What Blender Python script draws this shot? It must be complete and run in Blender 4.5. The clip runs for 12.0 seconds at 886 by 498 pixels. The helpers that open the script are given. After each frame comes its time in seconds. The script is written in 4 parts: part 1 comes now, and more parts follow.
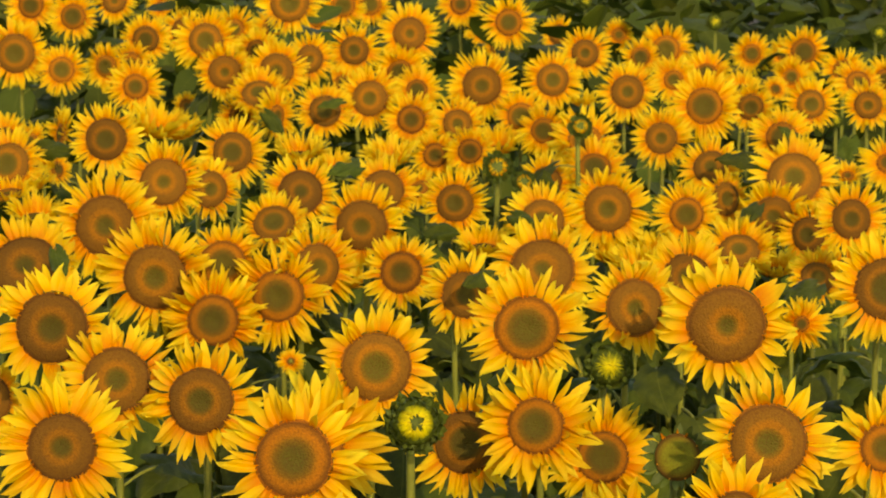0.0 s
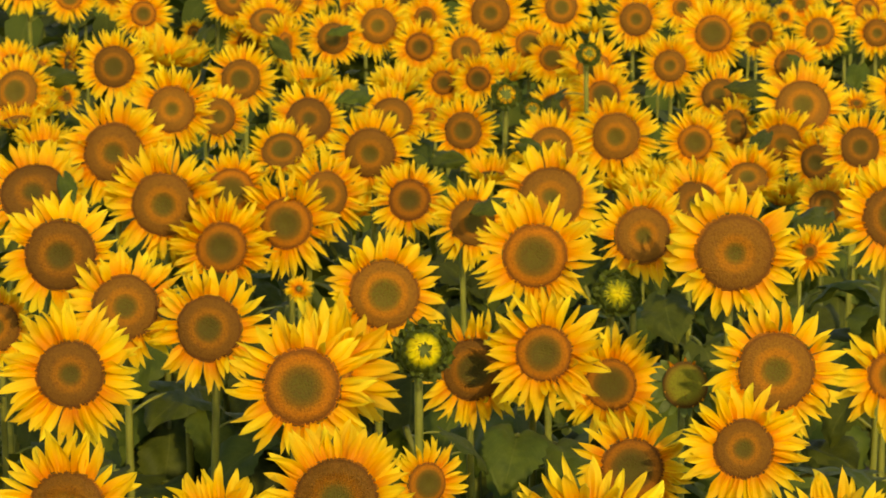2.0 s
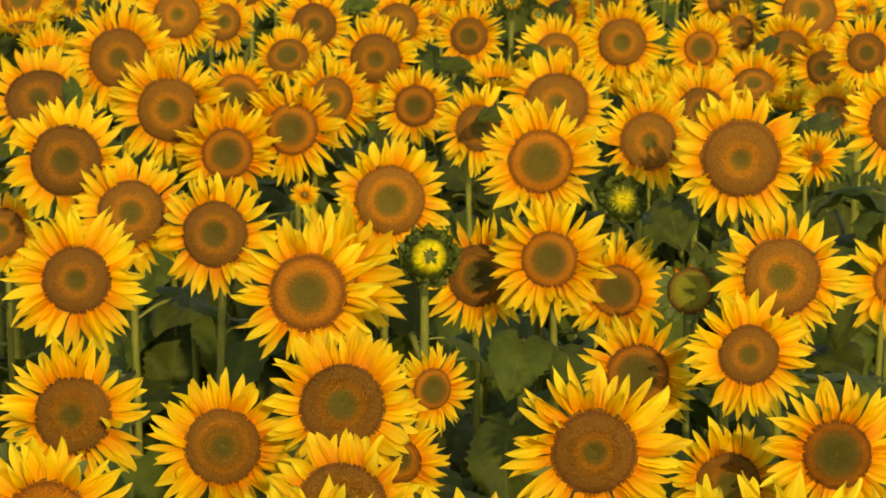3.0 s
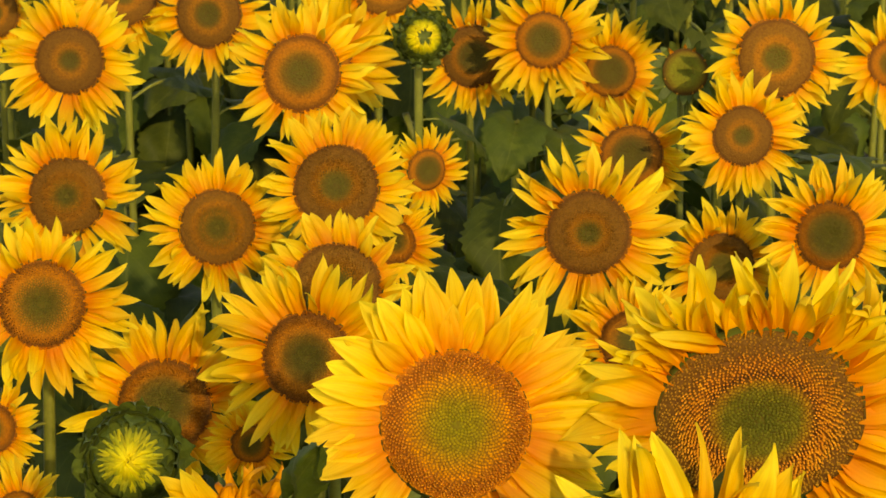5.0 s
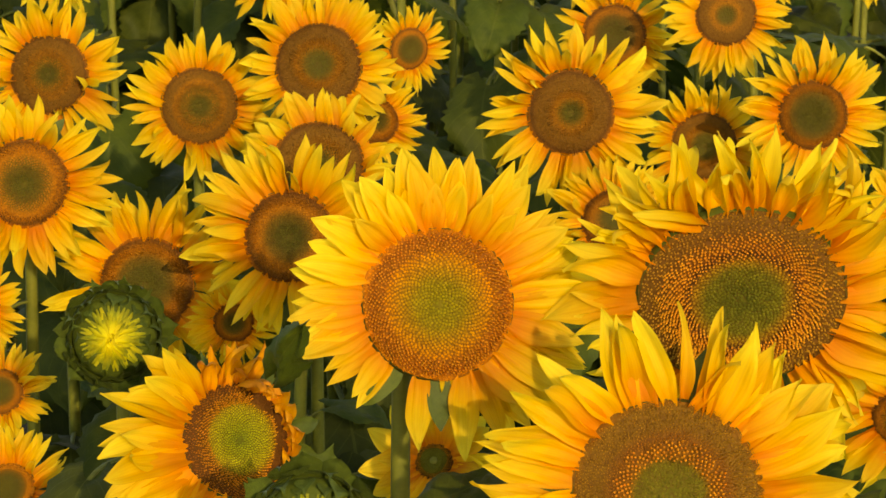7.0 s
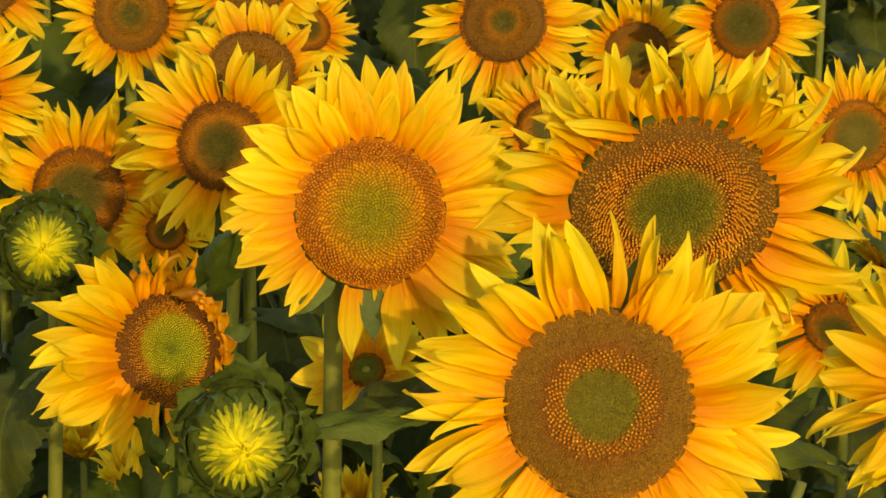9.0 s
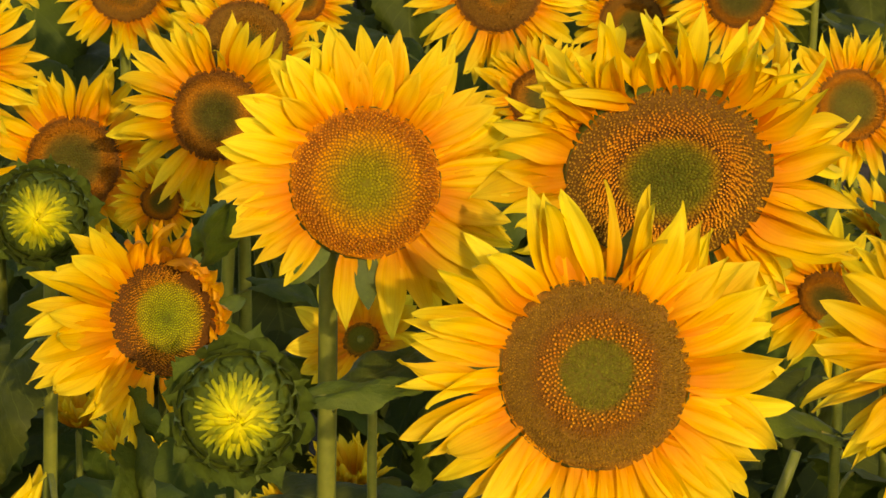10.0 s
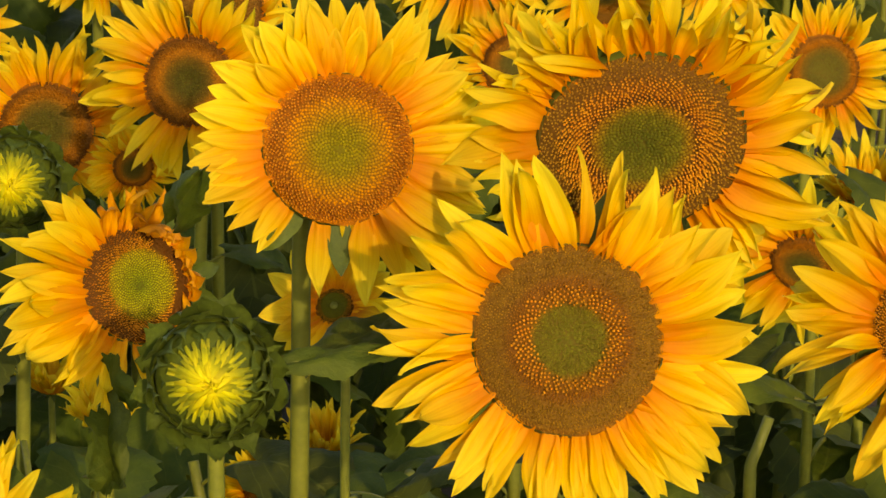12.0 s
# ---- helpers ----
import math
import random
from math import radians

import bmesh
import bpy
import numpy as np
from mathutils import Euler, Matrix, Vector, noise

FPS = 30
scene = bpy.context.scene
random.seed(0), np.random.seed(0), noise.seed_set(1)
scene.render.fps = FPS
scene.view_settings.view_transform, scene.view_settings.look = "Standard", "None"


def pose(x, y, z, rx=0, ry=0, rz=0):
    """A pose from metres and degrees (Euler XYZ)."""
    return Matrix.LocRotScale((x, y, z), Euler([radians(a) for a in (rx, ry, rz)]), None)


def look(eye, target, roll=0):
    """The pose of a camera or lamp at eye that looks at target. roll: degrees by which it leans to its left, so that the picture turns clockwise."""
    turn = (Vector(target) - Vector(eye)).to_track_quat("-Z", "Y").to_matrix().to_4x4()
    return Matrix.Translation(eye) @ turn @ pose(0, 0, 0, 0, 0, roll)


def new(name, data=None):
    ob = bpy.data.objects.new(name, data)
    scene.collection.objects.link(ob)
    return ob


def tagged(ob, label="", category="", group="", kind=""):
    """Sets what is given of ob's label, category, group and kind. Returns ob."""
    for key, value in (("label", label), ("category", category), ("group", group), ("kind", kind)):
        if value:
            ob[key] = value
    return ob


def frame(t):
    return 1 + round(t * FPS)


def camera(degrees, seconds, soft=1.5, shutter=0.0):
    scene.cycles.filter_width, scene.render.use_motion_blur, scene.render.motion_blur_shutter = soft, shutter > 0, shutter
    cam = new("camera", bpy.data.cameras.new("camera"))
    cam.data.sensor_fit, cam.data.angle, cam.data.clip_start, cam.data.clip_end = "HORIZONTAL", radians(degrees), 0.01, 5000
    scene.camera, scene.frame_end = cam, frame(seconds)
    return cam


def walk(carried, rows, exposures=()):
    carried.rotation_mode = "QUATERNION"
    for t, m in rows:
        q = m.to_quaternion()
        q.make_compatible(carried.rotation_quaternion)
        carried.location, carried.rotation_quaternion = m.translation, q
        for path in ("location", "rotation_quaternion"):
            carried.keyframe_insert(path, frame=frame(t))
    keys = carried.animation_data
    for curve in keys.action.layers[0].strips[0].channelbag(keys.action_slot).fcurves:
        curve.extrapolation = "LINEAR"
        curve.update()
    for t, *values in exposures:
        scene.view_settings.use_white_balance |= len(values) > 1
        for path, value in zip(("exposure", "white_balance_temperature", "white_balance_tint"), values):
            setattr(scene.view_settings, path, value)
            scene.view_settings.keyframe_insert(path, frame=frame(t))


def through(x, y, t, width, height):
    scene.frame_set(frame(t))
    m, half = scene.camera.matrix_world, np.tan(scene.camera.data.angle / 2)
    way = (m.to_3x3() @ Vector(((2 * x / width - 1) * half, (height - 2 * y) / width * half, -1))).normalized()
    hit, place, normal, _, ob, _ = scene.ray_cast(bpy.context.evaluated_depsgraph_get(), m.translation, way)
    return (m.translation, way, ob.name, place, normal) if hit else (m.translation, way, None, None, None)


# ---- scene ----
# A long lens on a tripod that tilts down over a field of sunflowers and pans a little at the end.
cam = camera(14.88, 12.0, soft=1.5)
EYE = 2.55
# seconds, turn to the right, tilt, roll (degrees)
ROWS = [
    (0.0, -0.000, -8.000, -0.000),
    (0.5, -0.049, -8.075, -0.021),
    (1.0, -0.121, -8.289, -0.015),
    (1.5, -0.147, -8.666, 0.053),
    (2.0, -0.140, -9.222, 0.026),
    (2.5, -0.197, -10.028, 0.021),
    (3.0, -0.236, -10.811, 0.041),
    (5.0, -0.130, -14.510, 0.095),
    (5.5, -0.081, -15.172, 0.075),
    (6.0, -0.041, -15.663, 0.055),
    (6.5, 0.020, -16.112, 0.123),
    (7.0, 0.184, -16.550, 0.243),
    (7.5, 0.526, -17.071, 0.294),
    (9.5, 1.475, -18.328, 0.638),
    (10.0, 1.488, -18.592, 0.606),
    (10.5, 1.625, -18.826, 0.605),
    (11.0, 1.879, -18.983, 0.716),
    (11.5, 2.007, -19.080, 0.766),
    (12.0, 1.976, -19.155, 0.734),
]
cam.data.dof.use_dof = True
cam.data.dof.focus_distance = 3.2
cam.data.dof.aperture_fstop = 44.0
walk(cam, [(t, pose(0, 0, EYE, 90 + tilt, 0, -turn) @ pose(0, 0, 0, 0, 0, roll)) for t, turn, tilt, roll in ROWS],
     exposures=[(0.0, 1.01, 8550, 14), (12.0, 1.03, 8550, 14)])

# ---- light: low warm sun from behind the camera's right shoulder, clear sky ----
SUN_UP, SUN_ROUND = 21.0, 12.0
world = bpy.data.worlds.new("sky")
scene.world = world
world.use_nodes = True
wn = world.node_tree.nodes
wl = world.node_tree.links
sky = wn.new("ShaderNodeTexSky")
sky.sky_type = "NISHITA"
sky.sun_disc = False
sky.sun_elevation = radians(SUN_UP)
sky.sun_rotation = radians(180.0 - SUN_ROUND)
wl.new(sky.outputs[0], wn["Background"].inputs[0])
wn["Background"].inputs[1].default_value = 0.15
sun_data = bpy.data.lights.new("sun", "SUN")
sun_data.energy = 1.8
sun_data.angle = radians(0.6)
sun_data.color = (1.0, 0.83, 0.58)
sun = new("sun", sun_data)
sun_way = Vector((math.sin(radians(SUN_ROUND)) * math.cos(radians(SUN_UP)),
                  -math.cos(radians(SUN_ROUND)) * math.cos(radians(SUN_UP)), math.sin(radians(SUN_UP))))
sun.matrix_world = look(sun_way * 60 + Vector((0, 6, 0)), (0, 6, 0))


# ---- materials ----
class Nodes:
    """A small builder for node materials."""

    def __init__(self, name):
        self.mat = bpy.data.materials.new(name)
        self.mat.use_nodes = True
        self.tree = self.mat.node_tree
        self.bsdf = self.tree.nodes["Principled BSDF"]
        self.out = self.tree.nodes["Material Output"]

    def add(self, kind, **settings):
        n = self.tree.nodes.new("ShaderNode" + kind)
        for key, value in settings.items():
            if key == "operation":
                n.operation = value
            elif key == "data_type":
                n.data_type = value
            else:
                n.inputs[key].default_value = value
        return n

    def link(self, a, b):
        self.tree.links.new(a, b)

    def math(self, op, a, b=None, c=None):
        n = self.add("Math", operation=op)
        for i, v in enumerate((a, b, c)):
            if v is None:
                continue
            if isinstance(v, (int, float)):
                n.inputs[i].default_value = v
            else:
                self.link(v, n.inputs[i])
        return n.outputs[0]

    def ramp(self, fac, stops):
        n = self.add("ValToRGB")
        e = n.color_ramp.elements
        while len(e) < len(stops):
            e.new(0.5)
        for k, (p, c) in enumerate(stops):
            e[k].position = p
            e[k].color = (*c, 1)
        self.link(fac, n.inputs[0])
        return n.outputs[0]

    def mix(self, fac, a, b):
        n = self.add("Mix", data_type="RGBA")
        for sock, v in ((n.inputs[0], fac), (n.inputs[6], a), (n.inputs[7], b)):
            if isinstance(v, tuple):
                sock.default_value = (*v, 1)
            elif isinstance(v, (int, float)):
                sock.default_value = v
            else:
                self.link(v, sock)
        return n.outputs[2]

    def coords(self, which="Object"):
        return self.add("TexCoord").outputs[which]

    def noise(self, vec, scale, detail=3.0, rough=0.55):
        n = self.add("TexNoise", Scale=scale, Detail=detail, Roughness=rough)
        if vec is not None:
            self.link(vec, n.inputs["Vector"])
        return n.outputs["Fac"]

    def bump(self, height, strength, distance=0.002):
        n = self.add("Bump", Strength=strength, Distance=distance)
        self.link(height, n.inputs["Height"])
        self.link(n.outputs[0], self.bsdf.inputs["Normal"])
        return n.outputs[0]

    def leafy(self, colour, through, share):
        """Lets a share of the light pass through a thin leaf or petal."""
        t = self.add("BsdfTranslucent")
        self.link(through, t.inputs[0])
        m = self.add("MixShader")
        m.inputs[0].default_value = share
        self.link(colour, self.bsdf.inputs["Base Color"])
        self.link(self.bsdf.outputs[0], m.inputs[1])
        self.link(t.outputs[0], m.inputs[2])
        self.link(m.outputs[0], self.out.inputs[0])


def petal_material(name, base, middle, tip, share=0.38, streak=(0.42, 0.13, 0.004)):
    n = Nodes(name)
    sep = n.add("SeparateXYZ")
    n.link(n.coords("UV"), sep.inputs[0])
    rnd = n.add("ObjectInfo").outputs["Random"]
    isl = n.add("NewGeometry").outputs["Random Per Island"]
    obj = n.coords("Object")
    one = n.math("FRACT", n.math("ADD", rnd, isl))
    # orange claw towards the disc, lemon towards the tip, a little different on each petal
    along = n.math("ADD", sep.outputs[1], n.math("MULTIPLY", n.math("SUBTRACT", n.noise(obj, 3.0), 0.5), 0.4))
    along = n.math("ADD", along, n.math("MULTIPLY_ADD", one, 0.3, -0.15))
    col = n.ramp(along, [(0.05, base), (0.47, middle), (0.90, tip)])
    shade = n.math("MULTIPLY_ADD", one, 0.22, 0.87)
    hsv = n.add("HueSaturation", Saturation=1.0)
    n.link(n.math("MULTIPLY_ADD", n.math("FRACT", n.math("MULTIPLY", one, 7.3)), 0.018, 0.491), hsv.inputs["Hue"])
    n.link(shade, hsv.inputs["Value"])
    n.link(col, hsv.inputs["Color"])
    # fine veins along the petal, two of them deep
    wave = n.math("SINE", n.math("MULTIPLY_ADD", sep.outputs[0], 58.0, n.math("MULTIPLY", n.noise(obj, 5.0), 2.5)))
    groove = n.math("POWER", n.math("ABSOLUTE", n.math("SINE", n.math("MULTIPLY", sep.outputs[0], 9.42))), 0.4)
    veined = n.mix(n.math("MULTIPLY_ADD", wave, 0.04, 0.045), hsv.outputs[0], streak)
    veined = n.mix(n.math("MULTIPLY_ADD", groove, -0.16, 0.16), veined, streak)
    n.bsdf.inputs["Roughness"].default_value = 0.6
    n.bsdf.inputs["Specular IOR Level"].default_value = 0.16
    n.bump(n.math("ADD", n.math("ADD", wave, n.math("MULTIPLY", groove, 2.0)), n.math("MULTIPLY", n.noise(obj, 9.0), 3.0)), 0.17, 0.0012)
    n.leafy(veined, veined, share)
    return n.mat


PETAL = petal_material("petal_yellow", (0.78, 0.30, 0.012), (0.785, 0.500, 0.020), (0.77, 0.610, 0.036), 0.52)
PETAL_OLD = petal_material("petal_withered", (0.56, 0.17, 0.008), (0.70, 0.33, 0.012), (0.52, 0.22, 0.012), 0.22)
PETAL_GREEN = petal_material("petal_unopened", (0.20, 0.22, 0.012), (0.46, 0.42, 0.014), (0.66, 0.56, 0.020), 0.25, (0.10, 0.11, 0.006))


def disc_material(name, small, stops, vary=0.8):
    n = Nodes(name)
    obj = n.coords("Object")
    flat = n.add("VectorMath", operation="MULTIPLY")
    flat.inputs[1].default_value = (1, 1, 0)
    n.link(obj, flat.inputs[0])
    size = n.add("VectorMath", operation="LENGTH")
    n.link(flat.outputs[0], size.inputs[0])
    rnd = n.add("ObjectInfo").outputs["Random"]
    wob = n.math("MULTIPLY", n.math("SUBTRACT", n.noise(obj, 4.0), 0.5), 0.07)
    rho = n.math("ADD", n.math("POWER", size.outputs["Value"], n.math("MULTIPLY_ADD", rnd, vary, 1.05 - vary / 2)), wob)
    col = n.ramp(rho, stops)
    # florets as fine cells
    vor = n.add("TexVoronoi", Scale=19.0 if small else 26.0)
    n.link(obj, vor.inputs["Vector"])
    cell = vor.outputs["Distance"]
    isl = n.add("NewGeometry").outputs["Random Per Island"]
    spotted = n.mix(n.math("MULTIPLY", n.math("SUBTRACT", cell, 0.15), 0.7), col, (0.06, 0.022, 0.004))
    hsv = n.add("HueSaturation")
    n.link(n.math("MULTIPLY_ADD", n.math("FRACT", n.math("ADD", isl, n.math("MULTIPLY", rnd, 3.7))), 0.5, 0.8), hsv.inputs["Value"])
    n.link(spotted if small else col, hsv.inputs["Color"])
    n.link(hsv.outputs[0], n.bsdf.inputs["Base Color"])
    n.bsdf.inputs["Roughness"].default_value = 0.85
    n.bsdf.inputs["Specular IOR Level"].default_value = 0.15
    n.bump(n.math("SUBTRACT", 1.0, cell), 0.45, 0.004)
    return n.mat


OLD_STOPS = [(0.0, (0.056, 0.054, 0.005)), (0.27, (0.062, 0.056, 0.005)), (0.38, (0.115, 0.066, 0.004)), (0.47, (0.224, 0.090, 0.004)),
             (0.57, (0.208, 0.084, 0.004)), (0.67, (0.132, 0.062, 0.005)), (0.88, (0.124, 0.058, 0.005)), (0.945, (0.075, 0.031, 0.004)),
             (1.0, (0.215, 0.078, 0.004))]
YOUNG_STOPS = [(0.0, (0.062, 0.060, 0.005)), (0.34, (0.060, 0.054, 0.005)), (0.54, (0.108, 0.062, 0.004)), (0.66, (0.250, 0.096, 0.004)),
               (0.78, (0.290, 0.103, 0.004)), (0.88, (0.165, 0.062, 0.004)), (0.94, (0.105, 0.038, 0.004)), (1.0, (0.300, 0.096, 0.004))]
LIME_STOPS = [(0.0, (0.090, 0.120, 0.006)), (0.20, (0.150, 0.170, 0.007)), (0.54, (0.190, 0.165, 0.007)), (0.62, (0.15, 0.080, 0.004)),
              (0.68, (0.110, 0.042, 0.003)), (1.0, (0.085, 0.030, 0.003))]
LIME_FLORETS = [(0.0, (0.085, 0.130, 0.007)), (0.14, (0.235, 0.265, 0.010)), (0.46, (0.330, 0.305, 0.010)), (0.58, (0.36, 0.240, 0.008)),
                (0.66, (0.36, 0.150, 0.006)), (0.84, (0.28, 0.105, 0.005)), (1.0, (0.24, 0.085, 0.005))]
SOFT_STOPS = [(0.0, (0.103, 0.098, 0.003)), (0.30, (0.115, 0.090, 0.003)), (0.52, (0.149, 0.071, 0.003)), (0.72, (0.172, 0.060, 0.003)),
              (0.9, (0.172, 0.053, 0.003)), (1.0, (0.345, 0.115, 0.004))]
SOFT_FLORETS = [(0.0, (0.183, 0.161, 0.005)), (0.30, (0.226, 0.168, 0.005)), (0.52, (0.366, 0.173, 0.004)), (0.72, (0.488, 0.183, 0.004)),
                (0.9, (0.500, 0.171, 0.004)), (1.0, (0.525, 0.183, 0.005))]
# ripe and seedy grounds darker than their florets: shade of the gaps as colour
RIPE_STOPS = [(0.0, (0.062, 0.062, 0.003)), (0.34, (0.074, 0.066, 0.003)), (0.42, (0.150, 0.060, 0.003)), (0.60, (0.110, 0.042, 0.003)),
              (0.72, (0.115, 0.057, 0.004)), (0.92, (0.130, 0.066, 0.005)), (1.0, (0.17, 0.070, 0.004))]
RIPE_FLORETS = [(0.0, (0.080, 0.080, 0.004)), (0.33, (0.110, 0.096, 0.005)), (0.41, (0.28, 0.130, 0.006)), (0.60, (0.34, 0.140, 0.006)),
                (0.72, (0.28, 0.150, 0.010)), (0.92, (0.30, 0.158, 0.010)), (1.0, (0.32, 0.145, 0.008))]
SEEDY_STOPS = [(0.0, (0.050, 0.056, 0.003)), (0.36, (0.070, 0.064, 0.003)), (0.46, (0.120, 0.050, 0.003)), (0.52, (0.040, 0.014, 0.003)),
               (0.60, (0.120, 0.040, 0.003)), (0.76, (0.085, 0.036, 0.003)), (1.0, (0.10, 0.048, 0.004))]
SEEDY_FLORETS = [(0.0, (0.060, 0.070, 0.004)), (0.34, (0.105, 0.098, 0.005)), (0.46, (0.24, 0.130, 0.006)), (0.52, (0.13, 0.050, 0.004)),
                 (0.60, (0.38, 0.140, 0.006)), (0.74, (0.30, 0.140, 0.008)), (1.0, (0.25, 0.140, 0.010))]
BARE_STOPS = [(0.0, (0.080, 0.100, 0.006)), (0.6, (0.115, 0.125, 0.008)), (0.8, (0.110, 0.090, 0.006)), (0.92, (0.060, 0.034, 0.004)), (1.0, (0.05, 0.030, 0.004))]
DISC = {"old": disc_material("seed_disc_brown", True, OLD_STOPS), "young": disc_material("seed_disc_olive", True, YOUNG_STOPS),
        "lime": disc_material("seed_disc_lime", True, LIME_STOPS, 0.0), "soft": disc_material("seed_disc_ochre", True, SOFT_STOPS, 0.0),
        "ripe": disc_material("seed_disc_ripe", True, RIPE_STOPS, 0.0), "seedy": disc_material("seed_disc_seedy", True, SEEDY_STOPS, 0.0),
        "bare": disc_material("seed_disc_green", True, BARE_STOPS, 0.0)}
FLORET = {"old": disc_material("floret_brown", False, OLD_STOPS), "young": disc_material("floret_olive", False, YOUNG_STOPS),
          "lime": disc_material("floret_lime", False, LIME_FLORETS, 0.0), "soft": disc_material("floret_ochre", False, SOFT_FLORETS, 0.0),
          "ripe": disc_material("floret_ripe", False, RIPE_FLORETS, 0.0), "seedy": disc_material("floret_seedy", False, SEEDY_FLORETS, 0.0),
          "bare": disc_material("floret_green", False, BARE_STOPS, 0.0)}


def plain_material(name, colour, dark, scale, rough=0.7, bump=0.3, spread=0.3):
    n = Nodes(name)
    obj = n.coords("Object")
    fac = n.math("ADD", n.math("MULTIPLY", n.noise(obj, scale), 0.65), n.math("MULTIPLY", n.noise(obj, scale * 7.3), 0.35))
    rnd = n.add("ObjectInfo").outputs["Random"]
    col = n.mix(n.ramp(fac, [(0.32, (0, 0, 0)), (0.68, (1, 1, 1))]), dark, colour)
    hsv = n.add("HueSaturation")
    n.link(n.math("MULTIPLY_ADD", rnd, spread, 1 - spread / 2), hsv.inputs["Value"])
    n.link(col, hsv.inputs["Color"])
    n.link(hsv.outputs[0], n.bsdf.inputs["Base Color"])
    n.bsdf.inputs["Roughness"].default_value = rough
    n.bsdf.inputs["Specular IOR Level"].default_value = 0.3
    n.bump(fac, bump, 0.003)
    return n.mat


TAWNY = plain_material("floret_tawny", (0.74, 0.27, 0.010), (0.58, 0.19, 0.006), 9.0, 0.8)
POLLEN = plain_material("floret_golden", (0.80, 0.36, 0.014), (0.56, 0.20, 0.008), 9.0, 0.8)
STEM = plain_material("stem_green", (0.150, 0.162, 0.016), (0.088, 0.104, 0.010), 24.0, 0.6)
SEPAL = plain_material("sepal_green", (0.066, 0.094, 0.007), (0.034, 0.054, 0.004), 6.0, 0.65)
CUP = plain_material("receptacle_green", (0.075, 0.102, 0.006), (0.044, 0.068, 0.004), 8.0, 0.7)


def leaf_material():
    n = Nodes("leaf_green")
    obj = n.coords("Object")
    sep = n.add("SeparateXYZ")
    n.link(n.coords("UV"), sep.inputs[0])
    side = n.math("ABSOLUTE", n.math("SUBTRACT", sep.outputs[0], 0.5))
    rib = n.math("LESS_THAN", side, 0.014)
    # side veins run obliquely outwards from the midrib
    vein = n.math("PINGPONG", n.math("MULTIPLY", n.math("SUBTRACT", sep.outputs[1], n.math("MULTIPLY", side, 0.8)), 7.0), 0.5)
    lines = n.math("LESS_THAN", vein, 0.035)
    veins = n.math("MAXIMUM", rib, n.math("MULTIPLY", lines, 0.6))
    patch = n.noise(obj, 4.0, 5.0)
    rnd = n.math("FRACT", n.math("ADD", n.add("ObjectInfo").outputs["Random"], n.add("NewGeometry").outputs["Random Per Island"]))
    col = n.mix(n.ramp(patch, [(0.35, (0, 0, 0)), (0.7, (1, 1, 1))]), (0.027, 0.042, 0.003), (0.056, 0.072, 0.005))
    hsv = n.add("HueSaturation")
    n.link(n.math("MULTIPLY_ADD", rnd, 0.03, 0.485), hsv.inputs["Hue"])
    n.link(n.math("MULTIPLY_ADD", rnd, 0.6, 0.7), hsv.inputs["Value"])
    n.link(col, hsv.inputs["Color"])
    both = n.mix(n.math("MULTIPLY", veins, 0.55), hsv.outputs[0], (0.085, 0.10, 0.014))
    n.bsdf.inputs["Roughness"].default_value = 0.68
    n.bsdf.inputs["Specular IOR Level"].default_value = 0.18
    n.bump(n.math("ADD", n.math("MULTIPLY", veins, 0.6), n.math("ADD", patch, n.noise(obj, 22.0))), 0.35, 0.004)
    thin = n.mix(0.5, both, (0.10, 0.16, 0.012))
    n.leafy(both, thin, 0.14)
    return n.mat


LEAF = leaf_material()


def soil_material():
    n = Nodes("soil_dark")
    obj = n.coords("Object")
    big, fine = n.noise(obj, 1.3, 6.0), n.noise(obj, 26.0, 5.0)
    col = n.mix(n.ramp(n.math("ADD", n.math("MULTIPLY", big, 0.5), n.math("MULTIPLY", fine, 0.5)),
                       [(0.35, (0, 0, 0)), (0.65, (1, 1, 1))]), (0.022, 0.016, 0.010), (0.055, 0.040, 0.026))
    n.link(col, n.bsdf.inputs["Base Color"])
    n.bsdf.inputs["Roughness"].default_value = 0.95
    n.bump(n.math("ADD", big, fine), 0.8, 0.03)
    return n.mat


SOIL = soil_material()


# ---- shapes ----
def link_part(name, mesh, material, parent, m=None, label=""):
    ob = new(name, mesh)
    if material is not None and not mesh.materials:
        mesh.materials.append(material)
    ob.parent = parent
    if m is not None:
        ob.matrix_basis = m
    if label:
        tagged(ob, label)
    return ob


def mesh_from(name, verts, faces, smooth=True, uvs=None):
    """uvs: for each vertex its place across (0 to 1) and along (0 to 1) the petal or leaf."""
    me = bpy.data.meshes.new(name)
    me.from_pydata(verts, [], faces)
    if uvs is not None:
        layer = me.uv_layers.new(name="UVMap")
        at = np.zeros(len(me.loops), dtype=np.int32)
        me.loops.foreach_get("vertex_index", at)
        layer.data.foreach_set("uv", np.asarray(uvs, dtype=np.float32)[at].ravel())
    me.validate()
    if smooth:
        me.polygons.foreach_set("use_smooth", [True] * len(me.polygons))
    me.update()
    return me


def sheet_faces(rows, cols):
    k = cols + 1
    return [(i * k + j, i * k + j + 1, (i + 1) * k + j + 1, (i + 1) * k + j) for i in range(rows) for j in range(cols)]


